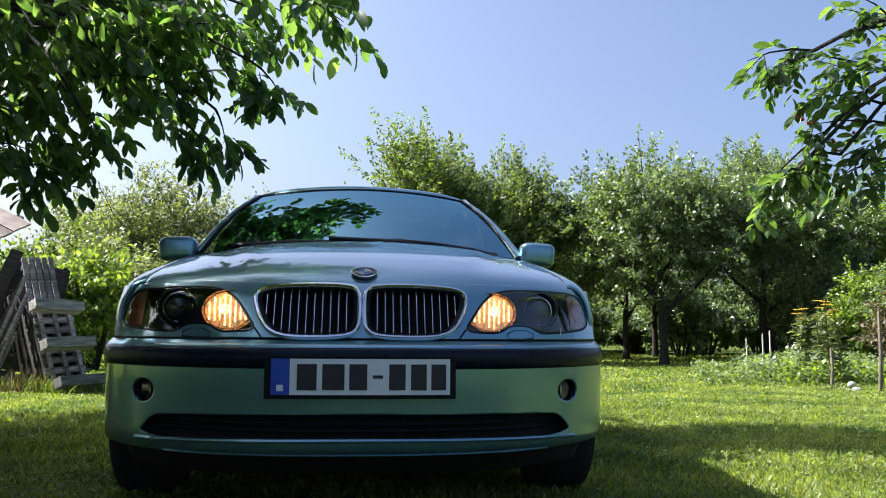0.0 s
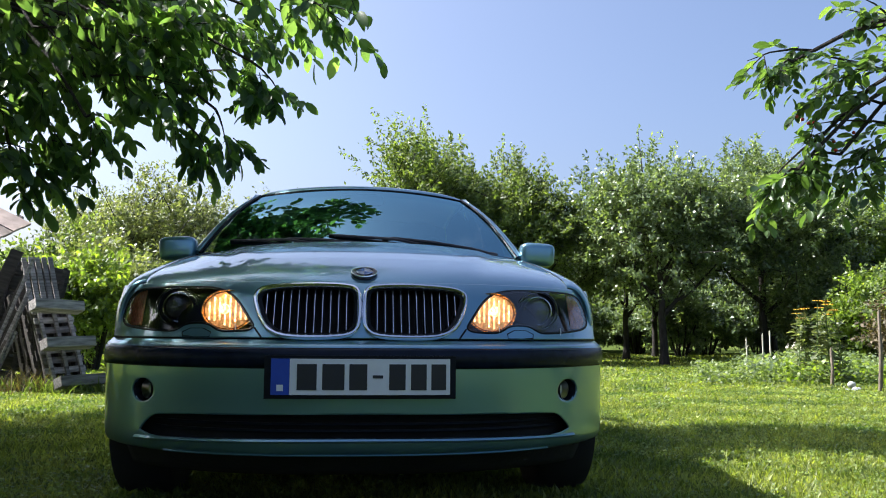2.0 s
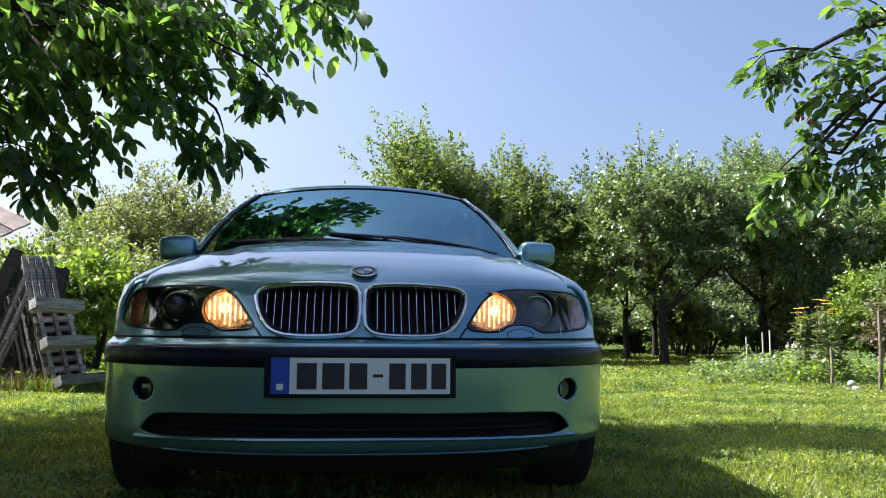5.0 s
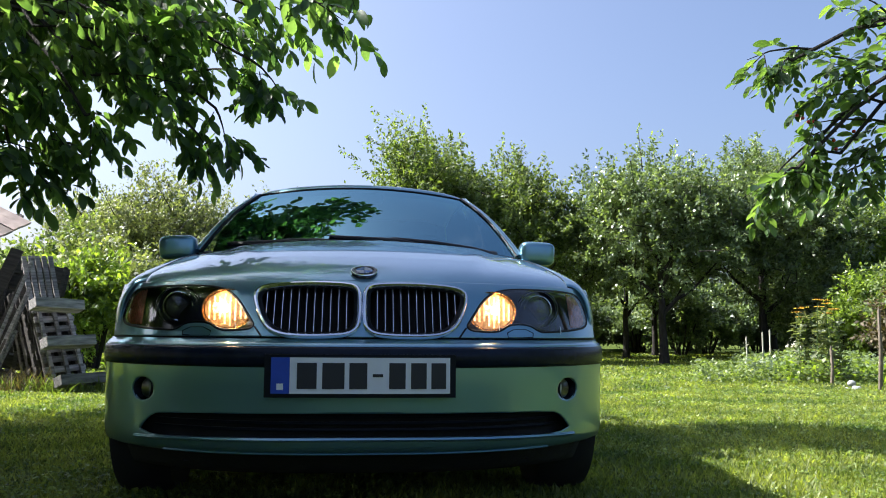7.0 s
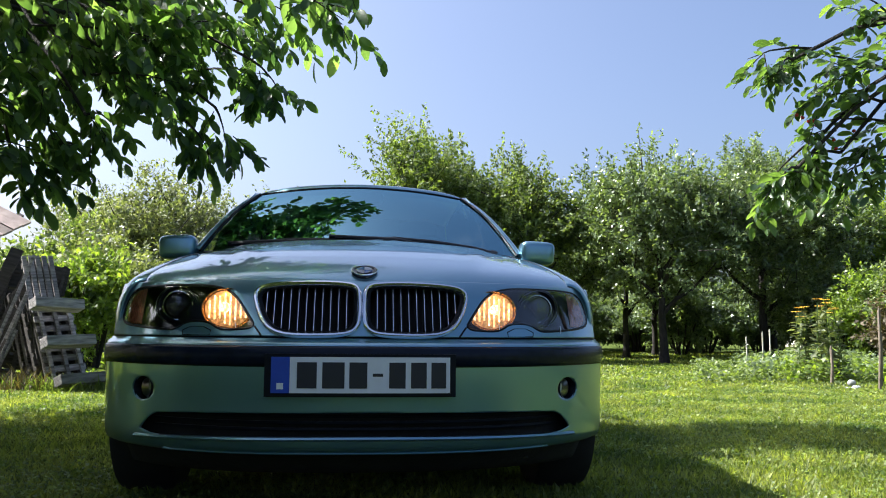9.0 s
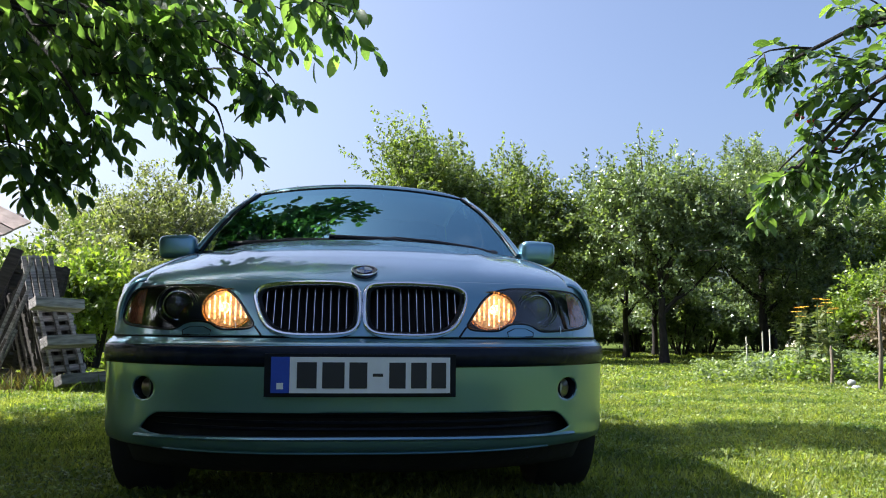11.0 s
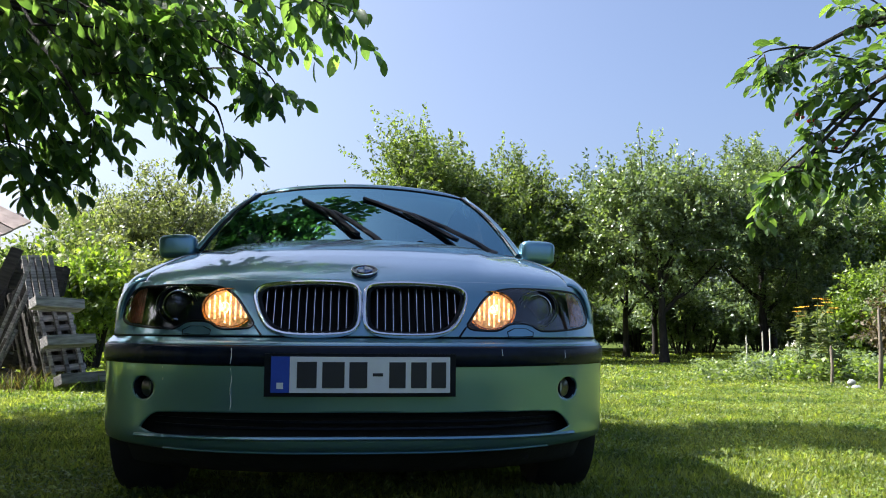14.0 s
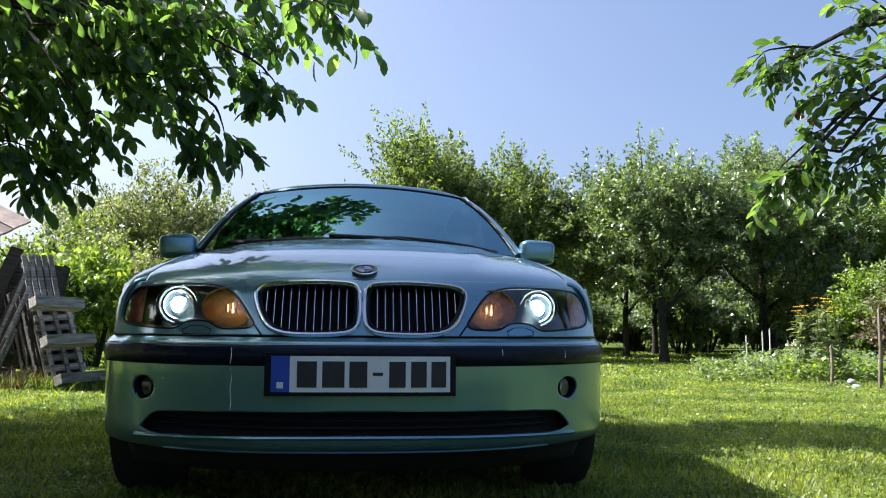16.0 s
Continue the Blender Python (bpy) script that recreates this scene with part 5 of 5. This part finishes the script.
for i, (x, h) in enumerate(((4.34, 0.90), (4.40, 0.86), (4.46, 1.0), (4.50, 0.96), (4.55, 0.92), (4.60, 0.99), (4.66, 0.97), (4.70, 0.93), (4.76, 0.88), (4.84, 0.90), (4.52, 0.80), (4.63, 0.84))):
    flower_plant(x, 10.3 + 0.25 * math.sin(i * 2.1), h, i)
STAKE = mat("stake_wood", (0.16, 0.13, 0.10), 0.9, 0, 0.3, 12, 0.4, 60)
PALE = mat("pale_cane", (0.42, 0.40, 0.33), 0.8, 0, 0.2, 12, 0.3, 60)
for x, y, h, m, w in ((4.28, 9.35, 0.46, STAKE, 0.018), (4.50, 8.75, 0.86, STAKE, 0.017), (5.05, 13.1, 0.66, PALE, 0.014), (4.90, 13.0, 0.62, PALE, 0.013), (4.76, 13.3, 0.55, PALE, 0.013), (4.62, 8.95, 0.62, STAKE, 0.014)):
    bm = tube(bmesh.new(), [(0, 0, -0.05), (0.01, 0, h * 0.5), (0.0, 0.01, h - 0.03), (0, 0.01, h)], [w, w * 0.95, w * 0.9, w * 0.3], 7)
    ob = part("garden_stake", bm, m, m=pose(x, y, 0, 0, 2, 0))
    tagged(ob, "dark wooden stake at the edge of the bed" if m is STAKE else "pale thin cane standing in the bed", "stake", "garden stakes")
STONE = mat("white_stone", (0.30, 0.31, 0.30), 0.8, 0, 0.2, 14, 0.5, 50)
for i, (x, y, s) in enumerate(((4.30, 8.85, 0.085), (4.37, 8.95, 0.07), (4.24, 8.9, 0.055), (4.33, 9.0, 0.08))):
    bm = bmesh.new()
    bmesh.ops.create_icosphere(bm, subdivisions=3, radius=s / 2)
    for v in bm.verts:
        v.co *= 1 + 0.35 * noise.noise(v.co * 14 + Vector((i * 3, 0, 0)))
        v.co.z *= 0.8
    ob = part("white_stone", bm, STONE, m=pose(x, y, s * 0.3 + (0.05 if i == 3 else 0)))
    tagged(ob, "small pale white stone lying at the bed's edge", "stone", "white stones")

# distant house among the trees
house = tagged(new("house"), "distant house with a grey gabled roof among trees", "house")
house.location = (20.6, 42, 0)
PLASTER = mat("house_plaster", (0.60, 0.55, 0.47), 0.9, 0, 0.1, 1.5, 0.2, 20)
TILE = mat("grey_roof_tiles", (0.20, 0.18, 0.18), 0.85, 0, 0.25, 3, 0.5, 8)
part("wall", box(bmesh.new(), (9, 8, 4.2), pose(0, 0, 2.1), 0.02), PLASTER, house, smooth=False)
bm = bmesh.new()
vs = [bm.verts.new(p) for p in ((-4.9, -4.5, 4.0), (4.9, -4.5, 4.0), (4.9, 4.5, 4.0), (-4.9, 4.5, 4.0), (-4.9, 0, 7.2), (4.9, 0, 7.2))]
for f in ((0, 1, 5, 4), (2, 3, 4, 5), (0, 4, 3), (1, 2, 5), (0, 3, 2, 1)):
    bm.faces.new([vs[k] for k in f])
part("roof", bm, TILE, house, smooth=False)
for x in (-2.2, 2.2):
    part("window", box(bmesh.new(), (1.2, 0.12, 1.3), pose(x, -4.0, 2.2), 0.02), BLACK, house)


# ---- headlight washing: drops of mist and running water ----
def drop_mat():
    m = bpy.data.materials.new("water_mist")
    m.use_nodes = True
    n, k = m.node_tree.nodes, m.node_tree.links.new
    b = n["Principled BSDF"]
    b.inputs["Base Color"].default_value = (0.70, 0.76, 0.82, 1)
    b.inputs["Roughness"].default_value = 0.3
    b.inputs["Alpha"].default_value = 0.7
    return m


MIST = drop_mat()
mists, streaks = [], []
for i, (spread, n, t0, rise, drift) in enumerate([
        ((0.46, 0.40, 0.34), 15600, 11.55, (0.86, 1.9, 0.66), (0.30, 0.5, -0.10)), ((0.34, 0.36, 0.26), 12000, 11.75, (0.86, 1.4, 0.44), (0.25, 0.5, -0.04)),
        ((0.40, 0.36, 0.30), 12000, 11.95, (1.15, 1.8, 0.48), (0.3, 0.5, -0.06)), ((0.40, 0.34, 0.26), 9000, 11.60, (-0.35, 0.75, 0.52), (-0.4, 0.5, 0.0)),
        ((0.40, 0.30, 0.24), 7800, 11.9, (-0.75, 0.9, 0.50), (-0.3, 0.5, -0.05))]):
    r = np.random.default_rng(200 + i)
    p = r.normal(0, 0.42, (n, 3)).clip(-1, 1) * spread
    s = (0.0018 + 0.0016 * r.random(n))[:, None]
    corners = [unit(r.normal(0, 1, (n, 3))) * s for _ in range(3)]
    rows = np.stack([p, p + corners[0], p + corners[1], p + corners[2]], 1)
    ob = put("water_mist", cards("water_mist", rows, [(0, 1, 2), (0, 2, 3), (0, 3, 1)], MIST))
    tagged(ob, "fine white mist of headlight washer water", "mist", kind="stuff")
    m = pose(-0.32, 3.45, 0.55)
    ob.matrix_basis = m
    mists.append((ob, m, t0, rise, drift))
WET = mat("running_water", (0.75, 0.80, 0.82), 0.08, 0, 0.1, 60, coat=1.0)
for x, z0, z1, t0 in ((-0.383, 0.345, 0.466, 12.55), (-0.605, 0.425, 0.466, 12.9), (-0.383, 0.478, 0.525, 12.4), (0.43, 0.505, 0.525, 13.0), (0.66, 0.495, 0.520, 13.1)):
    zs = np.linspace(z0, z1, 9)
    out = 0.024 if z0 > 0.47 else 0.010
    pts = [(x + 0.002 * math.sin(z * 90), float(nose(x)) - out + 0.002 * math.cos(z * 70), z) for z in zs]
    ob = part("water_streak", tube(bmesh.new(), pts, [(0.0012 + 0.0008 * abs(math.sin(z * 150)), 0.0012) for z in zs], 6), WET, car, "thin streak of running water")
    streaks.append((ob, Matrix(), t0, (0, 0.06, 0.08)))


def motions():
    """All that moves: wipers, washer caps, the added lamp flaps."""
    # wiper swing in shares of the full sweep
    strokes = [(0.17, 1.05, 1.84), (1.86, 2.68, 3.46), (3.50, 4.34, 5.10), (11.08, 11.98, 12.75), (12.76, 13.64, 14.36)]
    near = [(0, 0), (0.12, 0.02), (0.214, 0.06), (0.333, 0.23), (0.452, 0.445), (0.57, 0.64), (0.69, 0.775), (0.81, 0.90), (0.93, 0.975), (1, 1)]
    wide = [(0, 0), (0.12, 0.01), (0.214, 0.04), (0.333, 0.12), (0.452, 0.285), (0.57, 0.51), (0.69, 0.67), (0.81, 0.83), (0.93, 0.95), (1, 1)]
    home = [(0, 0), (0.12, 0.03), (0.214, 0.09), (0.333, 0.21), (0.452, 0.40), (0.57, 0.60), (0.69, 0.75), (0.81, 0.88), (0.93, 0.97), (1, 1)]
    for (w, m), park, sweep, shape, back in zip(wipers, (-10.0, 2.0), (-92, -87), (near, wide), (near, home)):
        rows = [(0.0, m @ pose(0, 0, 0, 0, 0, park))]
        for a, b, c in strokes:
            for t, k in [(a + (b - a) * p, v) for p, v in shape] + [(c - (c - b) * p, v) for p, v in back[::-1][1:]]:
                if t > rows[-1][0] + 0.02:
                    rows.append((t, m @ pose(0, 0, 0, 0, 0, park + sweep * k)))
        rows.append((16.0, m @ pose(0, 0, 0, 0, 0, park)))
        walk(w, rows)
    for cap, m in moving["caps"]:
        out = Matrix.Translation((0, -0.055, 0.002)) @ m
        walk(cap, [(0, m), (11.2, m), (11.4, out), (12.55, out), (12.9, m), (16.0, m)])
    for flap, m in moving["beam_flaps"]:
        turned = m @ pose(0, 0, 0, 0, 0, 85)
        back = Matrix.Translation((0, 0.08, 0)) @ m
        walk(flap, [(0, m), (6.42, m), (6.58, turned), (7.92, turned), (8.08, m), (15.82, m), (15.92, back), (16.0, back)])
    for bulb, m in moving["bulbs"]:
        back = Matrix.Translation((0, 0.08, 0))
        walk(bulb, [(0, m), (15.82, m), (15.92, back), (16.0, back)])
    for shut, m in moving["xenon_flaps"]:
        down = m @ pose(0, 0, 0, -88, 0, 0)
        walk(shut, [(0, m), (15.84, m), (15.92, down), (16.0, down)])
    for disc, m in moving["diffusers"]:
        back = Matrix.Translation((0, 0.058, 0)) @ m
        walk(disc, [(0, m), (15.82, m), (15.92, back), (16.0, back)])
    # washer mist: out of the nozzles, up and over the wings, then falling to the lawn
    for mist, m, t0, rise, drift in mists:
        out = Matrix.Translation(rise) @ m
        gone = Matrix.Translation(Vector(rise) + Vector(drift)) @ pose(0, 0, 0, 0, 12, 0) @ m
        low = Matrix.Translation((0, 0, -2.2)) @ gone
        walk(mist, [(0, m), (t0, m), (t0 + 0.30, out), (t0 + 0.85, gone), (t0 + 1.15, low), (16.0, low)])
    for streak, m, t0, inner in streaks:
        start = Matrix.Translation(inner) @ m
        walk(streak, [(0, start), (t0, start), (t0 + 0.35, m), (16.0, m)])


motions()
